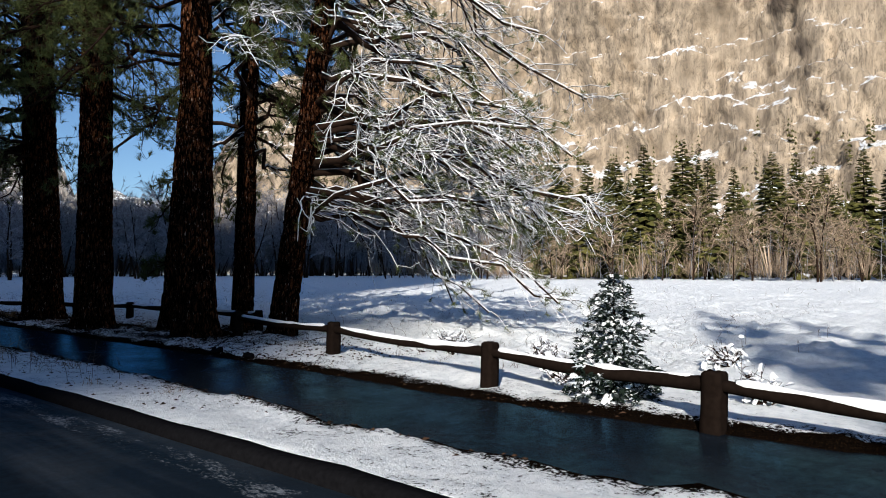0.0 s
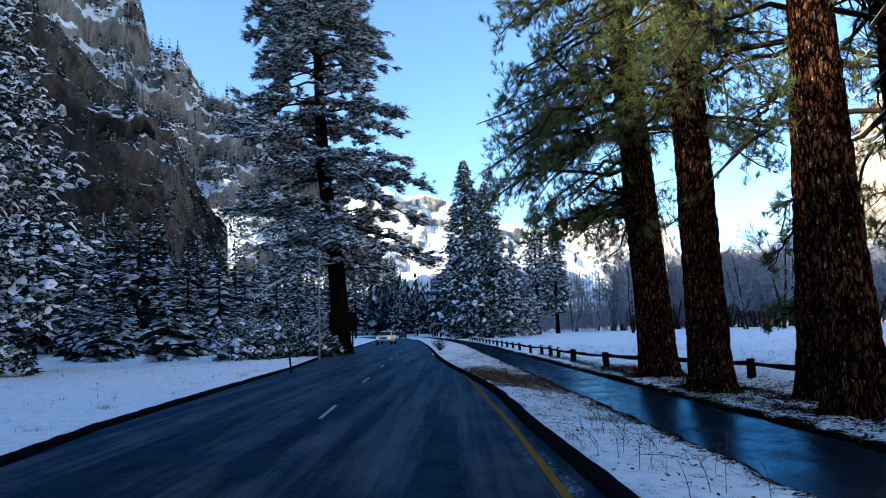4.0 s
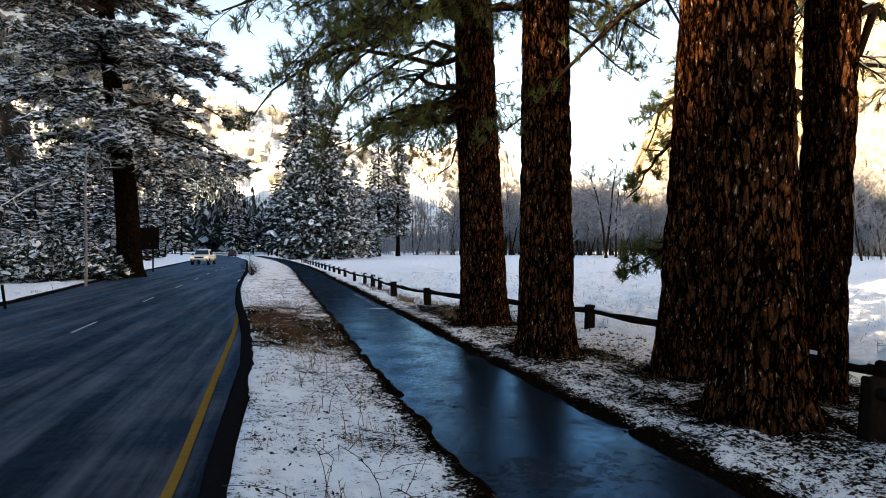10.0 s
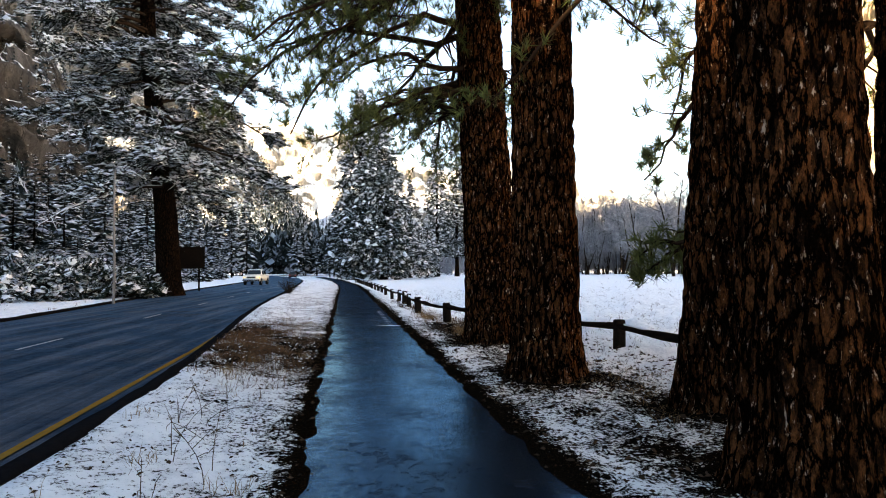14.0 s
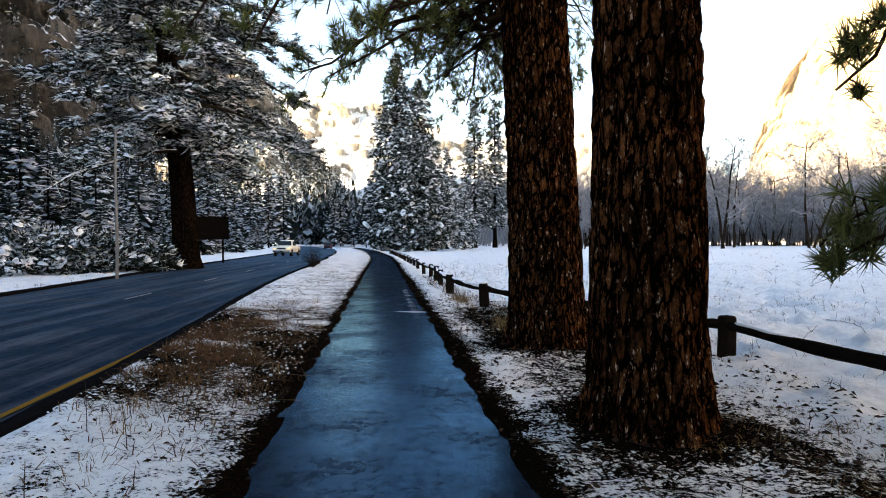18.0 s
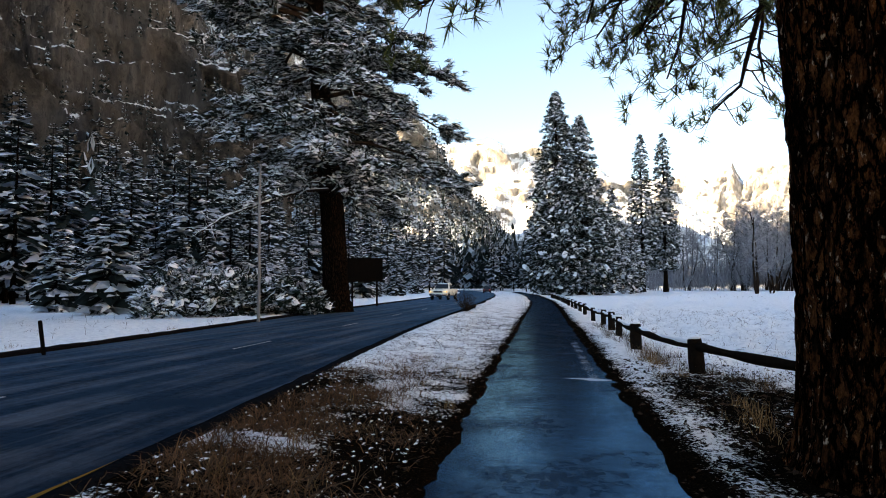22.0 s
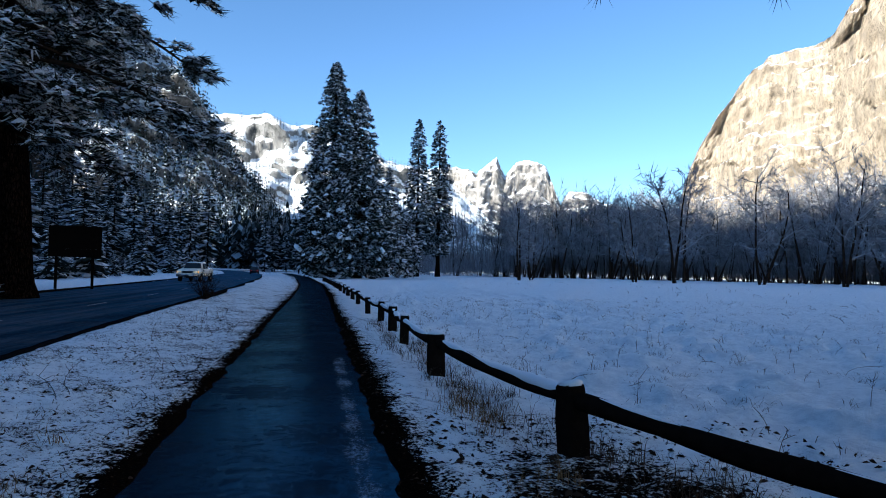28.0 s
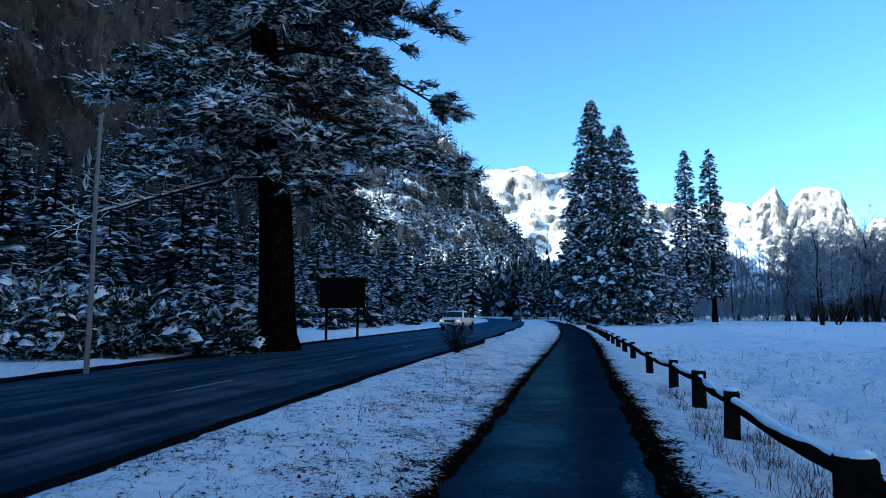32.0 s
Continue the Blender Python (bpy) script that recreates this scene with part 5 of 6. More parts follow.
# ---- shrubs ----
def shrub(name, x, y, r, h, n, size, needle, snow, seed, label, flat=0.6):
    rng = np.random.default_rng(seed)
    th, ph = rng.uniform(0, 2 * np.pi, n), np.arccos(rng.uniform(0.0, 1, n))
    rad = rng.uniform(0.55, 1.0, n) ** 0.5
    lob = 1 + 0.25 * np.sin(3 * th + seed) + 0.12 * np.sin(7 * th)
    pos = np.stack([np.cos(th) * np.sin(ph) * r * rad * lob, np.sin(th) * np.sin(ph) * r * rad * lob, np.cos(ph) * h * rad + 0.05], -1)
    out = unit(pos * [1, 1, 0.5])
    siz = size * rng.uniform(0.6, 1.3, n)
    g, w, st = Geo(), Geo(), Geo()
    clump_needles(g, rng, pos, out, siz, 9, 0.3)
    keep = (rng.uniform(0, 1, n) < snow) & (pos[:, 2] > 0.15 * h)
    clump_snow(w, rng, pos[keep], out[keep], siz[keep] * 0.6)
    for k in range(14):
        p = pos[rng.integers(0, n)]
        st.tube(np.stack([[0, 0, -0.05], p * [0.5, 0.5, 0.6], p]), [0.04, 0.025, 0.01], 5)
    root = new(name)
    root.matrix_basis = pose(x, y, float(ground_z([x], [y])[0]))
    child("branchwork", st.mesh("branchwork", M_TWIG), root, kind="stuff")
    child("foliage", g.mesh("foliage", needle, False), root, kind="stuff")
    child("snow_load", w.mesh("snow_load", M_SNOW), root, "clumps of snow", kind="stuff")
    tagged(root, label, "shrub")


shrub("shrub", -27.6, 20.7, 2.6, 1.6, 420, 0.42, M_FIR, 0.8, 31, "low snow-covered shrub under a conifer")
shrub("shrub", -17.6, 33.3, 2.6, 2.6, 420, 0.42, M_FIR_FROST, 0.8, 32, "snow-covered shrub beside the road")
shrub("shrub", -15.6, 34.8, 2.6, 2.2, 420, 0.42, M_FIR, 0.45, 33, "dark green roadside shrub with some snow")
shrub("shrub", -14.3, 37.6, 2.2, 1.8, 320, 0.42, M_FIR, 0.25, 34, "dark green shrub beside the road")
tree_thing("sapling", conifer_meshes(1.6, 0.06, 0.6, 0.035, 17, 9, 9, 0.12, 9, 0.42, 41, M_FIR, power=0.75, snow_size=0.5), 2.3, -11.1, "small snow-covered fir sapling beside the fence", "sapling")


# ---- fence ----
FENCES = [
    [(0.6, -20.5), (1.1, -16.5), (1.6, -12.5), (2.1, -9.3), (2.95, -4.95), (3.72, -0.42)],
    [(5.05, 0.62), (5.45, 4.9), (5.45, 9.35), (3.95, 12.95), (2.75, 16.6), (2.2, 20.85), (2.17, 25.0), (2.18, 27.8), (2.13, 31.1), (1.98, 35.6), (1.85, 41.5), (1.72, 45.5), (1.58, 49.6), (1.42, 53.6), (1.24, 57.6), (1.1, 61.6), (0.95, 65.6), (0.8, 69.6), (0.6, 73.6), (0.4, 77.6), (0.2, 81.6), (0.0, 85.6), (-0.2, 89.6), (-0.45, 93.6)],
]


def post_mesh(seed):
    rng = np.random.default_rng(seed)
    zs = np.array([-0.2, 0.05, 0.3, 0.55, 0.635, 0.66])
    rad = np.array([0.098, 0.096, 0.094, 0.093, 0.091, 0.078])
    k = 16
    th = np.linspace(0, 2 * np.pi, k, endpoint=False)
    sq = 1 / np.maximum(np.abs(np.cos(th)), np.abs(np.sin(th))) ** 0.92
    V = []
    for z, r in zip(zs, rad):
        rr = r * sq * (1 + rng.normal(0, 0.03, k))
        V.append(np.stack([np.cos(th) * rr, np.sin(th) * rr, z + rng.normal(0, 0.006, k) * (z > 0.6)], -1))
    V.append(np.array([[0, 0, 0.662]]))
    i = np.arange(len(zs) - 1)[:, None] * k
    j = np.arange(k)[None]
    q = np.stack([i + j, i + (j + 1) % k, i + k + (j + 1) % k, i + k + j], -1).reshape(-1, 4)
    b = (len(zs) - 1) * k
    t = np.stack([b + j[0], b + (j[0] + 1) % k, np.full(k, b + k)], -1)
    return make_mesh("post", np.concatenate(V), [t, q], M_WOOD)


POSTS = [post_mesh(s) for s in range(4)]


def build_fence(points, label, seed):
    rng = np.random.default_rng(seed)
    root = new("rail_fence")
    root.matrix_basis = pose(points[0][0], points[0][1], 0)
    inv = Matrix.Translation((-points[0][0], -points[0][1], 0))
    for n, (x, y) in enumerate(points):
        z = float(ground_z([x], [y])[0])
        nx, ny = points[min(n + 1, len(points) - 1)]
        px, py = points[max(n - 1, 0)]
        a = math.degrees(math.atan2(ny - py, nx - px))
        ob = child("post", POSTS[n % 4], root)
        stout = 1.3 if (x, y) == (2.2, 20.85) else rng.uniform(0.98, 1.12)
        ob.matrix_basis = inv @ pose(x, y, z, rng.normal(0, 1.5), rng.normal(0, 1.5), a + rng.normal(0, 6)) @ Matrix.Diagonal((stout, stout, 0.95, 1))
        if y > 16:
            cap = Geo()
            cap.tube([[0, 0, 0.655], [0, 0, 0.67], [0.006, 0, 0.69], [0.01, 0, 0.698]], [0.1, 0.104, 0.075, 0.02], 12)
            lid = child("snow_cap", cap.mesh("snow_cap", M_SNOW), root, "thin cap of snow on the post")
            lid.matrix_basis = ob.matrix_basis
        if n + 1 < len(points):
            p, q = np.array([x, y]), np.array([nx, ny])
            t = np.linspace(-0.02, 1.02, 12)
            r = 0.072 * (1 + 0.16 * fbm(np.stack([t * 4, 0 * t + n, 0 * t + seed], -1), 2, 3))
            z0, z1 = z + 0.49, float(ground_z([nx], [ny])[0]) + 0.49
            base = p + np.outer(t, q - p)
            line = np.stack([base[:, 0], base[:, 1], z0 + (z1 - z0) * t - 0.05 * np.sin(np.pi * np.clip(t, 0, 1))], -1)
            line[:, :2] += rng.normal(0, 0.008, (12, 2))
            g = Geo()
            g.tube(line - [points[0][0], points[0][1], 0], r, 10)
            child("rail", g.mesh("rail", M_WOOD), root)
            s = Geo()
            ts = np.linspace(0.06, 0.94, 40)
            L = np.stack([np.interp(ts, t, line[:, c]) for c in range(3)], -1)
            deep = 1.0 if y > 16 else 0.55 if y > 4 else 1.0
            th = deep * 0.046 * np.clip(0.85 + 0.4 * fbm(np.stack([ts * 5, 0 * ts + n, 0 * ts], -1), 3, seed), 0.3, 1.2) * np.minimum(1, np.minimum(ts - 0.04, 0.96 - ts) * 30)
            s.tube(L - [points[0][0], points[0][1], -0.05], np.maximum(th * 1.25, 0.012), 10)
            child("snow_strip", s.mesh("snow_strip", M_SNOW), root, "strip of snow on the rail")
    tagged(root, label, "fence")


build_fence(FENCES[0], "low log rail fence with snow on its rails", 1)
build_fence(FENCES[1], "long low log rail fence along the snowy meadow", 2)


# ---- roadside things ----
def bevel_box(g, x0, x1, y0, y1, z0, z1, b=0.02):
    bm = bmesh.new()
    bmesh.ops.create_cube(bm, size=1)
    bmesh.ops.scale(bm, vec=(x1 - x0, y1 - y0, z1 - z0), verts=bm.verts)
    bmesh.ops.translate(bm, vec=((x0 + x1) / 2, (y0 + y1) / 2, (z0 + z1) / 2), verts=bm.verts)
    bmesh.ops.bevel(bm, geom=bm.edges[:], offset=b, segments=2, affect="EDGES")
    bmesh.ops.triangulate(bm, faces=bm.faces[:])
    g.add([v.co[:] for v in bm.verts], [[v.index for v in f.verts] for f in bm.faces])
    bm.free()


def road_sign():
    root = new("road_sign")
    root.matrix_basis = pose(-14.0, 50.9, 0.12, 0, 0, 10)
    for k in range(4):
        g = Geo()
        bevel_box(g, -1.35, 1.35, -0.035, 0.035, 1.86 + 0.45 * k, 2.308 + 0.45 * k, 0.004)
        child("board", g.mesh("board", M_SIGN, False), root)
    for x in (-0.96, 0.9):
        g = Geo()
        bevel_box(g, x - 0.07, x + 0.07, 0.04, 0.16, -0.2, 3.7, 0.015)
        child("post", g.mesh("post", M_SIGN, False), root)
    tagged(root, "large dark wooden road sign seen from behind on two posts", "sign")


road_sign()


def pole():
    root = new("utility_pole")
    root.matrix_basis = pose(-11.95, 29.3, 0.08)
    g = Geo()
    zs = np.linspace(-0.1, 6.6, 8)
    g.tube(np.stack([0.02 * np.sin(zs), 0 * zs, zs], -1), 0.07 - 0.003 * zs, 10)
    g.tube([[0, 0, 6.6], [0, 0, 6.65], [0, 0, 6.7]], [0.09, 0.09, 0.02], 10)
    child("shaft", g.mesh("shaft", M_POLE), root)
    tagged(root, "thin grey wooden pole beside snowy shrubs", "pole")


pole()


def stake(x, y):
    g = Geo()
    bevel_box(g, -0.04, 0.04, -0.025, 0.025, -0.15, 0.78, 0.012)
    ob = new("marker_stake", g.mesh("marker_stake", M_SIGN, False))
    ob.matrix_basis = pose(x, y, 0.1, 4, -6, 15)
    tagged(ob, "dark leaning roadside marker stake", "stake")


stake(-10.55, 16.5)

# ---- vehicles ----
def loft(g, sections):
    """Joins closed outlines of equal length into a skin, with both ends closed."""
    k = len(sections[0])
    V = np.array([p for s in sections for p in s], float)
    i = np.arange(len(sections) - 1)[:, None] * k
    j = np.arange(k)[None]
    off = g.n
    g.add(V, np.stack([i + j, i + (j + 1) % k, i + k + (j + 1) % k, i + k + j], -1).reshape(-1, 4))
    for s in (0, len(sections) - 1):
        b = off + s * k
        g.f[3].append(np.array([(b, b + n, b + n + 1) if s else (b, b + n + 1, b + n) for n in range(1, k - 1)]))


def rounded(y, w, z0, z1, r=0.06, lean=0.0):
    """A rounded cross-section of a body at y: half width w, from z0 to z1, leaning inward at the top."""
    t = w - lean
    return [(-w + r, y, z0), (w - r, y, z0), (w, y, z0 + r), ((w + t) / 2 + 0.02, y, (z0 + z1) / 2), (t, y, z1 - r), (t - r, y, z1), (-t + r, y, z1), (-t, y, z1 - r), (-(w + t) / 2 - 0.02, y, (z0 + z1) / 2), (-w, y, z0 + r)]


def wheel(root, x, y, r):
    t = Geo()
    s = 1 if x > 0 else -1
    prof = [(0.55, -0.11), (0.93, -0.12), (1.0, -0.08), (1.0, 0.08), (0.93, 0.12), (0.55, 0.11)]
    th = np.linspace(0, 2 * np.pi, 28, endpoint=False)
    V = np.array([(x + o, y + math.cos(a) * r * q, r + math.sin(a) * r * q) for q, o in prof for a in th])
    i = np.arange(len(prof) - 1)[:, None] * 28
    j = np.arange(28)[None]
    t.add(V, np.stack([i + j, i + (j + 1) % 28, i + 28 + (j + 1) % 28, i + 28 + j], -1).reshape(-1, 4))
    tyre = child("wheel", t.mesh("wheel", M_TYRE), root)
    rim = Geo()
    V = [(x + s * 0.09, y, r)] + [(x + s * (0.06 if n % 2 else 0.1), y + math.cos(a) * r * 0.6, r + math.sin(a) * r * 0.6) for n, a in enumerate(th)]
    rim.add(V, [(0, n + 1, (n + 1) % 28 + 1) for n in range(28)])
    child("rim", rim.mesh("rim", M_RIM), tyre, "silver wheel rim")


def pickup(x, y, turn):
    """A pickup with an extended cab; its nose points to -y before it is turned."""
    root = new("pickup_truck")
    root.matrix_basis = pose(x, y, 0.165, 0, 0, turn)
    g = Geo()
    loft(g, [rounded(-2.72, 0.80, 0.55, 0.98, 0.08), rounded(-2.62, 0.93, 0.48, 1.08, 0.1), rounded(-2.2, 0.97, 0.42, 1.13, 0.08), rounded(-1.15, 0.98, 0.42, 1.17, 0.07, 0.03), rounded(1.0, 0.98, 0.42, 1.17, 0.07, 0.03), rounded(2.72, 0.97, 0.5, 1.17, 0.06, 0.02), rounded(2.8, 0.93, 0.55, 1.15, 0.06, 0.02)])
    child("body", g.mesh("body", M_PAINT), root, "cream painted body")
    g = Geo()
    loft(g, [rounded(-1.2, 0.90, 1.12, 1.2, 0.02, 0.02), rounded(-0.62, 0.86, 1.12, 1.72, 0.07, 0.14), rounded(-0.35, 0.86, 1.12, 1.82, 0.09, 0.17), rounded(0.9, 0.86, 1.12, 1.83, 0.09, 0.17), rounded(1.12, 0.86, 1.12, 1.72, 0.08, 0.15), rounded(1.2, 0.85, 1.12, 1.3, 0.05, 0.08)])
    child("cab", g.mesh("cab", M_PAINT), root, "cream cab roof and pillars")
    w = Geo()
    w.add([(-0.8, -1.20, 1.22), (0.8, -1.20, 1.22), (0.66, -0.67, 1.73), (-0.66, -0.67, 1.73)], [(0, 1, 2, 3)])
    child("windscreen", w.mesh("windscreen", M_GLASS, False), root, "dark reflecting windscreen")
    for s in (-1, 1):
        for y0, y1, y2, y3 in ((-0.85, 0.12, 0.12, -0.5), (0.22, 0.95, 0.92, 0.22)):
            w = Geo()
            F = [(0, 1, 2, 3)] if s > 0 else [(3, 2, 1, 0)]
            w.add([(s * 0.885, y0, 1.22), (s * 0.885, y1, 1.22), (s * 0.765, y2, 1.68), (s * 0.765, y3, 1.68)], F)
            child("side_window", w.mesh("side_window", M_GLASS, False), root)
        h = Geo()
        bevel_box(h, s * 0.72 - 0.2, s * 0.72 + 0.2, -2.72, -2.58, 0.80, 0.98, 0.03)
        child("headlight", h.mesh("headlight", M_HEADLAMP), root, "lit warm headlight")
        h = Geo()
        bevel_box(h, s * 0.93 - 0.035, s * 0.93 + 0.035, -2.66, -2.5, 0.80, 0.97, 0.02)
        child("turn_lamp", h.mesh("turn_lamp", M_AMBER), root)
        h = Geo()
        bevel_box(h, s * 1.04 - 0.09, s * 1.04 + 0.09, -0.92, -0.80, 1.2, 1.36, 0.03)
        child("mirror", h.mesh("mirror", M_TRIM), root)
        h = Geo()
        bevel_box(h, s * 0.985 - 0.006, s * 0.985 + 0.006, 0.02, 0.18, 0.98, 1.02, 0.004)
        child("door_handle", h.mesh("door_handle", M_TRIM), root)
        h = Geo()
        bevel_box(h, s * 0.9 - 0.06, s * 0.9 + 0.06, 2.76, 2.83, 0.75, 1.1, 0.02)
        child("tail_light", h.mesh("tail_light", M_TAIL), root)
        for yw in (-1.72, 1.85):
            # A flat dark half disc stands in for the shade inside the wheel well.
            a = Geo()
            th = np.linspace(0.05, np.pi - 0.05, 14)
            outer = [(s * 0.995, yw + math.cos(t) * 0.45, 0.38 + math.sin(t) * 0.45) for t in th]
            inner = [(s * 0.995, yw + math.cos(t) * 0.05, 0.40) for t in th]
            n = len(th)
            a.add(outer + inner, [(k, k + 1, n + k + 1, n + k) for k in range(n - 1)])
            child("wheel_well_shade", a.mesh("wheel_well_shade", M_TRIM, False), root, "flat dark sheet for the shade in the wheel well")
            wheel(root, s * 0.90, yw, 0.37)
    # The thin dark plate over the bed stands in for its shaded hollow.
    for nm, dims, m in (("grille", (-0.5, 0.5, -2.76, -2.66, 0.80, 0.98), M_TRIM), ("front_bumper", (-0.95, 0.95, -2.85, -2.66, 0.46, 0.68), M_CHROME), ("rear_bumper", (-0.95, 0.95, 2.74, 2.92, 0.5, 0.68), M_CHROME), ("number_plate", (-0.16, 0.16, -2.87, -2.84, 0.5, 0.62), M_TRIM), ("bed_shade", (-0.82, 0.82, 1.3, 2.68, 1.16, 1.18), M_TRIM)):
        h = Geo()
        bevel_box(h, *dims, 0.008 if nm in ("number_plate", "bed_shade") else 0.03)
        child(nm, h.mesh(nm, m), root)
    tagged(root, "cream white pickup truck with lit headlights on the road", "truck")


def far_car(x, y, turn, material, label):
    root = new("car")
    root.matrix_basis = pose(x, y, 0.165, 0, 0, turn)
    g = Geo()
    loft(g, [rounded(-2.2, 0.75, 0.4, 0.75, 0.08), rounded(-2.0, 0.88, 0.3, 0.88, 0.08), rounded(-0.9, 0.9, 0.28, 1.0, 0.06), rounded(1.6, 0.9, 0.28, 1.02, 0.06), rounded(2.15, 0.85, 0.35, 0.95, 0.08)])
    child("body", g.mesh("body", material), root)
    g = Geo()
    loft(g, [rounded(-1.0, 0.8, 0.96, 1.02, 0.02), rounded(-0.3, 0.78, 0.96, 1.55, 0.08, 0.15), rounded(1.3, 0.78, 0.96, 1.6, 0.08, 0.15), rounded(2.0, 0.8, 0.9, 1.02, 0.03)])
    child("cabin", g.mesh("cabin", M_GLASS), root, "dark tinted windows")
    for s in (-1, 1):
        for nm, ya, m in (("headlight", -2.2, M_HEADLAMP), ("tail_light", 2.1, M_TAIL)):
            h = Geo()
            bevel_box(h, s * 0.62 - 0.14, s * 0.62 + 0.14, ya - 0.06, ya + 0.08, 0.62, 0.8, 0.03)
            child(nm, h.mesh(nm, m), root)
        for yw in (-1.35, 1.35):
            wheel(root, s * 0.8, yw, 0.32)
    tagged(root, label, "car")


pickup(-12.2, 75.0, -3.5)
far_car(-15.4, 150.0, 185.0, M_DARKCAR, "dark car driving away far along the road")


# ---- grass, stalks and litter ----
def blades(g, rng, x, y, length, lean, width, curve=0.5):
    """Curved grass blades rooted at x, y."""
    n = len(x)
    z = ground_z(x, y) - 0.01
    a = rng.uniform(0, 2 * np.pi, n)
    L = length * rng.uniform(0.5, 1.3, n)
    th = np.clip(rng.normal(lean, 0.3, n), 0.02, 1.5)
    d = np.stack([np.cos(a), np.sin(a), 0 * a], -1)
    p0 = np.stack([x, y, z], -1)
    p1 = p0 + d * (L * 0.5 * np.sin(th))[:, None] + [0, 0, 1.0] * (L * 0.5 * np.cos(th))[:, None]
    th2 = np.minimum(th + curve, 1.75)
    p2 = p1 + d * (L * 0.5 * np.sin(th2))[:, None] + [0, 0, 1.0] * (L * 0.5 * np.cos(th2))[:, None]
    p2[:, 2] = np.maximum(p2[:, 2], z + 0.015)
    s = np.stack([-np.sin(a), np.cos(a), 0 * a], -1) * width / 2
    V = np.stack([p0 - s, p0 + s, p1 + s * 0.7, p1 - s * 0.7, p2], 1)
    b = np.arange(n)[:, None] * 5
    off = g.n
    g.add(V.reshape(-1, 3), b + np.array([[0, 1, 2, 3]]))
    g.f[3].append(b + np.array([[3, 2, 4]]) + off)


def stuff(name, g, material, label, category):
    tagged(new(name, g.mesh(name, material, False)), label, category, kind="stuff")


rg = np.random.default_rng(91)


def patch(cx, cy, sx, sy, n):
    return rg.normal(cx, sx, n), rg.normal(cy, sy, n)


g = Geo()
for cx, cy, sx, sy, n in ((-2.5, 11.3, 0.5, 2.0, 14000), (-2.0, 8.4, 0.6, 1.3, 8000), (-1.2, 8.2, 0.4, 2.0, 3000), (-2.4, 15.2, 0.45, 1.2, 1500)):
    x, y = patch(cx, cy, sx, sy, n)
    ok = (x > road_right(y) + 0.25) & (x < path_mid(y) - 1.15)
    ok &= fbm(np.stack([x, y, 0 * x], -1) * 1.6, 3, 61) + rg.normal(0, 0.25, len(x)) > -0.05 - 0.5 * np.exp(-((x + 2.4) / 0.5) ** 2 - ((y - 10.8) / 1.6) ** 2)
    blades(g, rg, x[ok], y[ok], 0.19, 1.12, 0.009)
stuff("russet_grass", g, M_RUSSET, "matted russet grass lying on the verge", "grass")
g = Geo()
centres = [(rg.uniform(-2.4, -0.9), rg.uniform(-7, 19)) for _ in range(46)] + [(rg.uniform(1.9, 2.6), rg.uniform(11, 30)) for _ in range(26)] + [(2.25 + rg.uniform(-0.25, 0.25), 20.6 + rg.uniform(-3, 0.2)) for _ in range(14)]
centres += [(rg.uniform(3.2, 5.2), rg.uniform(11.5, 16)) for _ in range(10)] + [(rg.uniform(-12.5, -10.8), rg.uniform(0, 30)) for _ in range(12)]
for cx, cy in centres:
    n = int(rg.integers(14, 45))
    x, y = patch(cx, cy, 0.09, 0.11, n)
    ok = (x < path_mid(y) - 1.2) | (x > path_mid(y) + 1.25)
    ok &= (x > road_right(y) + 0.25) | (x < road_left(y) - 0.3)
    if ok.any():
        blades(g, rg, x[ok], y[ok], 0.24 if cx > 0 else 0.17, 0.55, 0.006)
for k in range(60):
    x, y = patch(rg.normal(4.0, 0.55), rg.normal(4.9, 1.0), 0.12, 0.12, 40)
    ok = x > path_mid(y) + 1.3
    blades(g, rg, x[ok], y[ok], 0.1, 1.1, 0.006)
stuff("dry_grass", g, M_GRASS, "tufts of dry straw-coloured grass in snow", "grass")

g = Geo()
for k in range(2700):
    cx, cy = (3.0 + 26 * rg.uniform() ** 1.3, rg.uniform(-10, 52)) if k < 2600 else (rg.uniform(-24, -11.5), rg.uniform(-3, 34))
    n = int(rg.integers(5, 16))
    x, y = patch(cx, cy, 0.10, 0.10, n)
    blades(g, rg, x, y, 0.13 + 0.1 * rg.uniform(), 1.0, 0.007)
# dark matted clumps on the verge and dead grass along the fence
for k in range(240):
    cy = rg.uniform(13.5, 36)
    u = rg.uniform(0.1, 0.9)
    cx = float(road_right(cy)) * (1 - u) + (float(path_mid(cy)) - 1.1) * u
    x, y = patch(cx, cy, 0.13, 0.16, int(rg.integers(14, 44)))
    ok = (x > road_right(y) + 0.25) & (x < path_mid(y) - 1.1)
    blades(g, rg, x[ok], y[ok], 0.11, 1.15, 0.008)
for k in range(110):
    cy = rg.uniform(13.5, 30)
    cx = float(np.interp(cy, [12.95, 16.6, 20.85, 25.0, 31.1], [3.95, 2.75, 2.2, 2.17, 2.13])) + rg.normal(0, 0.24)
    x, y = patch(cx, cy, 0.07, 0.1, int(rg.integers(10, 26)))
    ok = x > path_mid(y) + 1.25
    blades(g, rg, x[ok], y[ok], 0.3, 0.6, 0.007, 0.8)
stuff("meadow_tussocks", g, M_STALK, "low dark bent grass tips poking through snow", "grass")

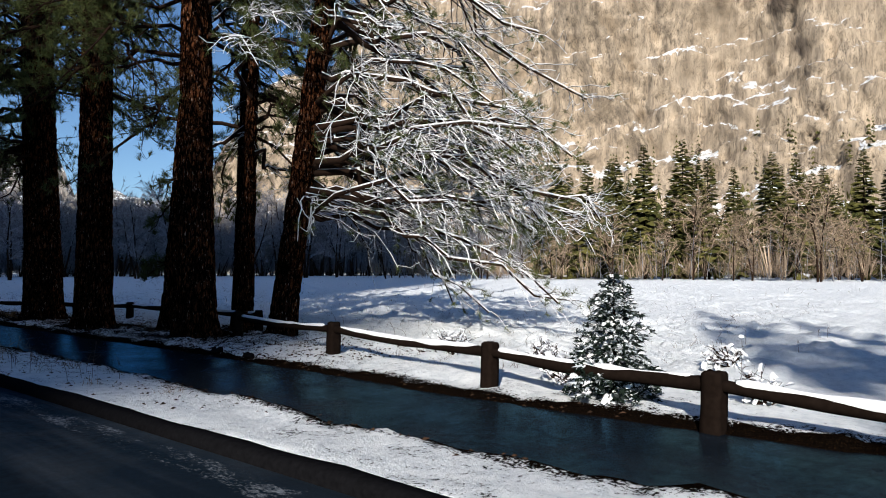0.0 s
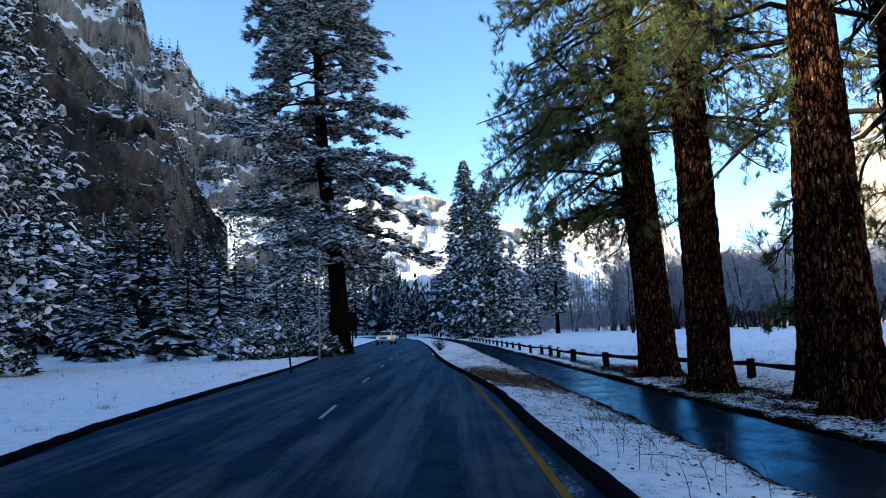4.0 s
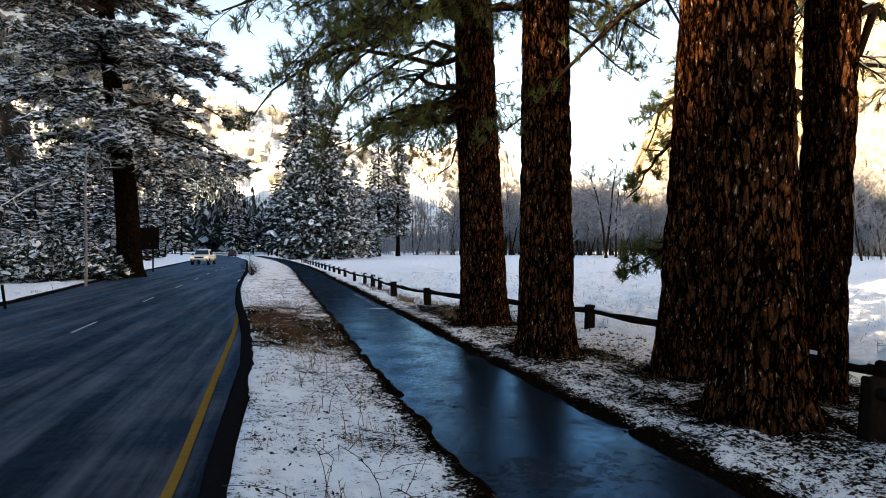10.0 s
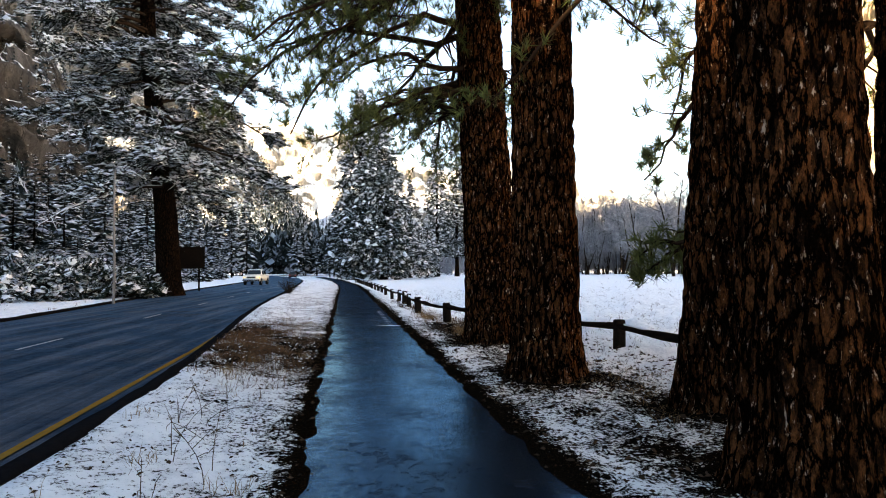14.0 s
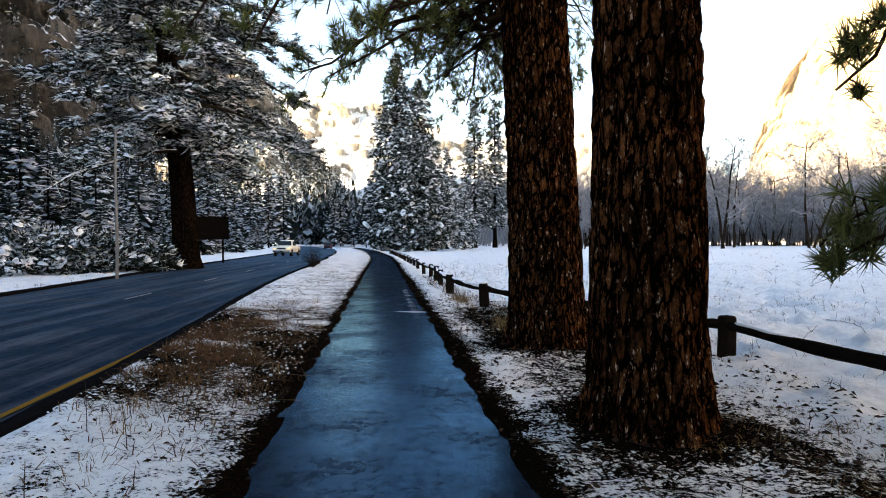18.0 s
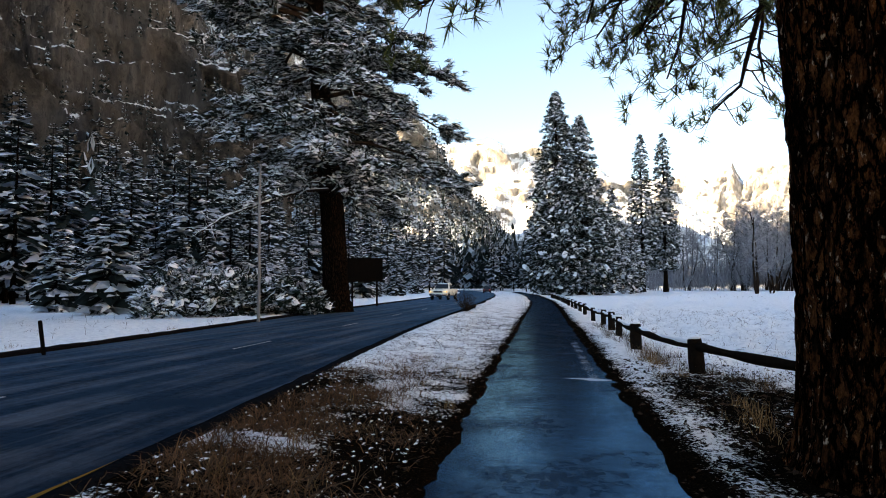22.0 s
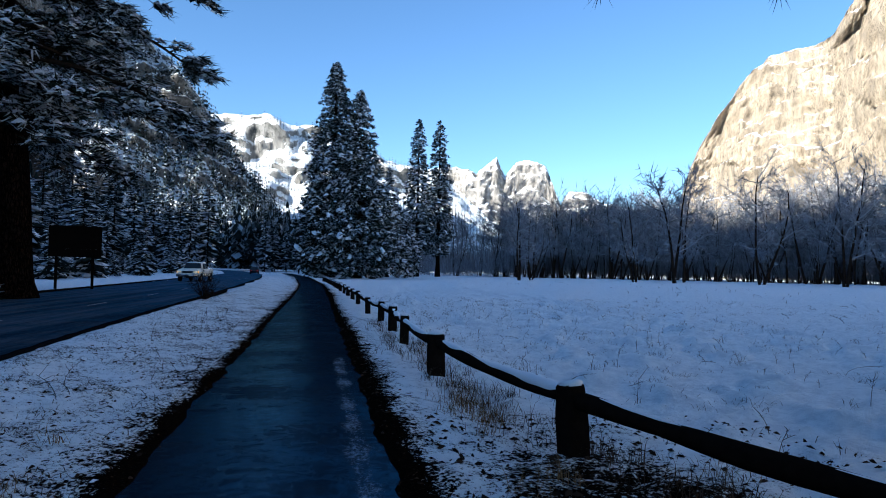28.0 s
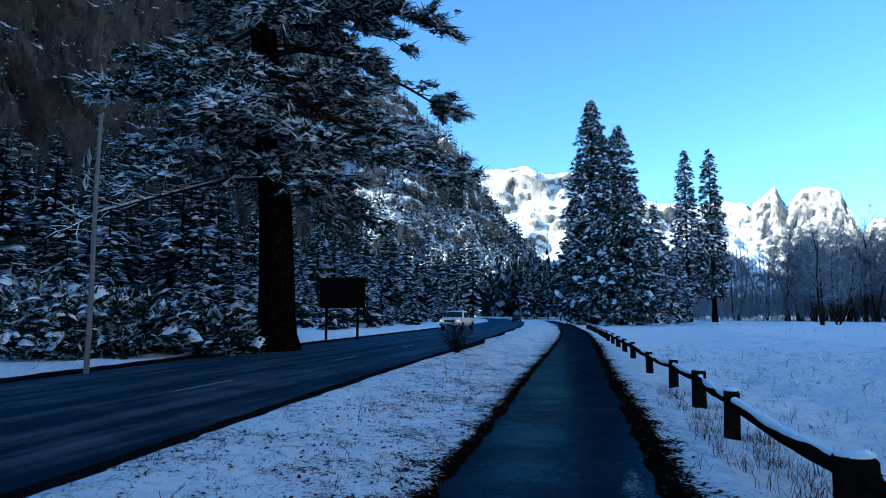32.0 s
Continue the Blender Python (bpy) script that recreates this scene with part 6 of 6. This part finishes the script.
# stalks: each a thin bent stem with a few side twigs
g = Geo()
spots = [(rg.uniform(-2.3, -0.95), rg.uniform(-5, 9), rg.uniform(0.25, 0.6)) for _ in range(60)] + [(rg.uniform(-3.0, -1.0), rg.uniform(18, 30), rg.uniform(0.15, 0.45)) for _ in range(26)]
spots += [(rg.uniform(2.8, 16), rg.uniform(-12, 45), rg.uniform(0.12, 0.42)) for _ in range(420)] + [(rg.uniform(16, 60), rg.uniform(-10, 120), rg.uniform(0.15, 0.5)) for _ in range(200)]
spots += [(rg.uniform(-30, -10.5), rg.uniform(-2, 34), rg.uniform(0.12, 0.35)) for _ in range(120)]
for sx, sy, h in spots:
    rl, rr, pm = float(road_left(sy)), float(road_right(sy)), float(path_mid(sy))
    if rl - 0.4 < sx < rr + 0.25 or abs(sx - pm) < 1.3:
        continue
    z = float(ground_z([sx], [sy])[0]) - 0.02
    far = 2.2 if sx > 16 else 1.0
    lean = rg.normal(0, 0.35, 2) * (2.2 if rg.uniform() < 0.3 else 1.0)
    t = np.linspace(0, 1, 5)
    pts = np.stack([sx + lean[0] * h * t ** 1.8, sy + lean[1] * h * t ** 1.8, z + h * t * (1 - 0.35 * np.hypot(*lean) * t)], -1)
    g.tube(pts, np.linspace(0.0045, 0.0025, 5) * far, 3)
    for k in range(int(rg.integers(2, 7))):
        u = rg.uniform(0.35, 1.0)
        q = np.array([np.interp(u, t, pts[:, c]) for c in range(3)])
        e = q + rg.normal(0, 0.35, 3) * h * 0.4 + [0, 0, 0.05 * h]
        g.tube(np.stack([q, (q + e) / 2 + rg.normal(0, 0.01, 3), e]), np.array([0.004, 0.003, 0.002]) * far, 3)
stuff("dead_stalks", g, M_STALK, "thin dead weed stalks standing out of the snow", "weeds")


def chips(n, xs, ys, size, ok=None):
    """Small flat angular flakes lying on the ground."""
    gg = Geo()
    x, y = rg.uniform(*xs, n), rg.uniform(*ys, n)
    if ok is not None:
        keep = ok(x, y)
        x, y = x[keep], y[keep]
    n = len(x)
    z = ground_z(x, y)
    s = size * rg.uniform(0.4, 1.6, n) ** 1.5
    a = rg.uniform(0, 2 * np.pi, n)
    d = np.stack([np.cos(a), np.sin(a), rg.normal(0, 0.2, n)], -1) * s[:, None]
    e = np.stack([-np.sin(a), np.cos(a), rg.normal(0, 0.2, n)], -1) * (s * rg.uniform(0.2, 0.7, n))[:, None]
    c = np.stack([x, y, z + 0.004], -1)
    top = c + [0, 0, 1.0] * (s * 0.5)[:, None]
    V = np.stack([c - d, c - e, c + d, c + e, top], 1)
    b = np.arange(n)[:, None] * 5
    gg.add(V.reshape(-1, 3), np.concatenate([b + np.array([[i, (i + 1) % 4, 4]]) for i in range(4)]))
    return gg


def near_edge(x, y):
    e = np.abs(x - path_mid(y)) - PATH_HALF
    return (e > -0.15) & (e < 0.1 + np.abs(rg.normal(0, 0.22, len(x)))) & ((x > 0.3) | (rg.uniform(0, 1, len(x)) < 0.6))


stuff("edge_clods", chips(9000, (-1.4, 2.4), (-12, 32), 0.022, near_edge), M_LITTER, "dark crumbs of soil and bark along the path edge", "litter")
stuff("bark_litter", chips(5200, (1.5, 5.6), (-6, 18), 0.028, lambda x, y: x > path_mid(y) + 1.15), M_LITTER, "flakes of bark and needles under the pines", "litter")
stuff("verge_litter", chips(2600, (-3.6, -0.6), (-8, 30), 0.02, lambda x, y: (x > road_right(y) + 0.3) & (x < path_mid(y) - 1.1)), M_LITTER, "scattered dark plant bits on the snowy verge", "litter")
stuff("snow_flecks", chips(2600, (-3.6, -0.5), (4, 18), 0.016, lambda x, y: (x > road_right(y) + 0.2) & (x < path_mid(y) - 1.15)), M_SNOW, "small flecks of snow lying on matted grass", "snow")
stuff("path_debris", chips(900, (-0.7, 1.3), (-10, 26), 0.016), M_LITTER, "needles and bark bits lying on the wet path", "litter")


# ---- small things by the fence and the verge ----
def small_bush(x, y, r, h, seed, label, twiggy=False):
    rng = np.random.default_rng(seed)
    st, w = Geo(), Geo()
    for k in range(26 if not twiggy else 40):
        a, e = rng.uniform(0, 2 * np.pi), rng.uniform(0.3, 1.3)
        d = np.array([math.cos(a) * math.cos(e), math.sin(a) * math.cos(e), math.sin(e)])
        L = h * rng.uniform(0.6, 1.1)
        t = np.linspace(0, 1, 4)
        pts = np.outer(t * L, d) * [r / h, r / h, 1] + np.cumsum(rng.normal(0, 0.03, (4, 3)), 0) * h
        pts[0] = (0, 0, -0.05)
        st.tube(pts, np.linspace(0.012, 0.004, 4), 4)
        for q in range(9):
            u = rng.uniform(0.3, 1)
            c = np.array([np.interp(u, t, pts[:, i]) for i in range(3)])
            e2 = c + rng.normal(0, 0.16, 3) * h
            st.tube(np.stack([c, (c + e2) / 2, e2]), [0.005, 0.004, 0.002], 3)
            if not twiggy and rng.uniform() < 0.8:
                o = unit(e2[None] - c[None])
                clump_snow(w, rng, e2[None], o, np.array([0.035 * rng.uniform(0.5, 1.7)]))
    root = new("small_bush")
    root.matrix_basis = pose(x, y, float(ground_z([x], [y])[0]))
    child("branchwork", st.mesh("branchwork", M_TWIG), root, kind="stuff")
    if w.n:
        child("snow_load", w.mesh("snow_load", M_SNOW), root, "small caps of snow", kind="stuff")
    tagged(root, label, "bush")


for n, (x, y, r, h) in enumerate(((4.6, -6.6, 0.55, 0.55), (5.4, -8.2, 0.5, 0.5), (4.2, -9.0, 0.4, 0.45), (3.0, -9.9, 0.35, 0.4), (3.1, -12.6, 0.4, 0.4), (5.8, -11.5, 0.5, 0.4), (2.6, -14.6, 0.4, 0.45))):
    small_bush(x, y, r, h, 500 + n, "low leafless bush with caps of snow behind the fence")
small_bush(-4.6, 39.0, 0.9, 1.35, 520, "bare dark twiggy bush on the verge", True)


def stone(x, y, s, seed, label):
    rng = np.random.default_rng(seed)
    bm = bmesh.new()
    bmesh.ops.create_icosphere(bm, subdivisions=3, radius=1)
    P = np.array([v.co[:] for v in bm.verts])
    k = 1 + 0.6 * fbm(P * 1.9 + seed, 4, seed)
    for v, q in zip(bm.verts, P * k[:, None] * [s, s * 0.7, s * 0.5]):
        v.co = q
    me = bpy.data.meshes.new("stone")
    bm.to_mesh(me)
    bm.free()
    me.materials.append(M_KERB)
    for f in me.polygons:
        f.use_smooth = True
    ob = new("stone", me)
    ob.matrix_basis = pose(x, y, float(ground_z([x], [y])[0]) + s * 0.2, 0, 0, seed * 40)
    tagged(ob, label, "stone")


stone(1.78, -2.7, 0.16, 1, "dark rough stone at the path edge")
stone(1.75, -3.9, 0.13, 2, "dark rough stone at the path edge")


def fallen_log(x, y, turn):
    rng = np.random.default_rng(3)
    root = new("fallen_log")
    root.matrix_basis = pose(x, y, 0.0, 0, 0, turn)
    g = Geo()
    t = np.linspace(0, 1, 9)
    pts = np.stack([6.5 * t, 0.5 * np.sin(3 * t), 0.15 + 1.6 * t ** 1.4], -1)
    g.tube(pts, np.linspace(0.17, 0.05, 9), 9)
    child("trunk", g.mesh("trunk", M_BARE), root)
    for k in range(9):
        b = Geo()
        u = rng.uniform(0.15, 0.95)
        q = np.array([np.interp(u, t, pts[:, i]) for i in range(3)])
        e = q + [rng.uniform(0.2, 1.2), rng.normal(0, 0.9), rng.uniform(-0.4, 1.2)]
        b.tube(np.stack([q, (q + e) / 2 + [0, 0, 0.12], e]), [0.04, 0.03, 0.01], 5)
        child("branch", b.mesh("branch", M_BARE), root)
    tagged(root, "pale fallen dead trunk leaning among the trees", "log")


fallen_log(-30.0, 4.4, 152)
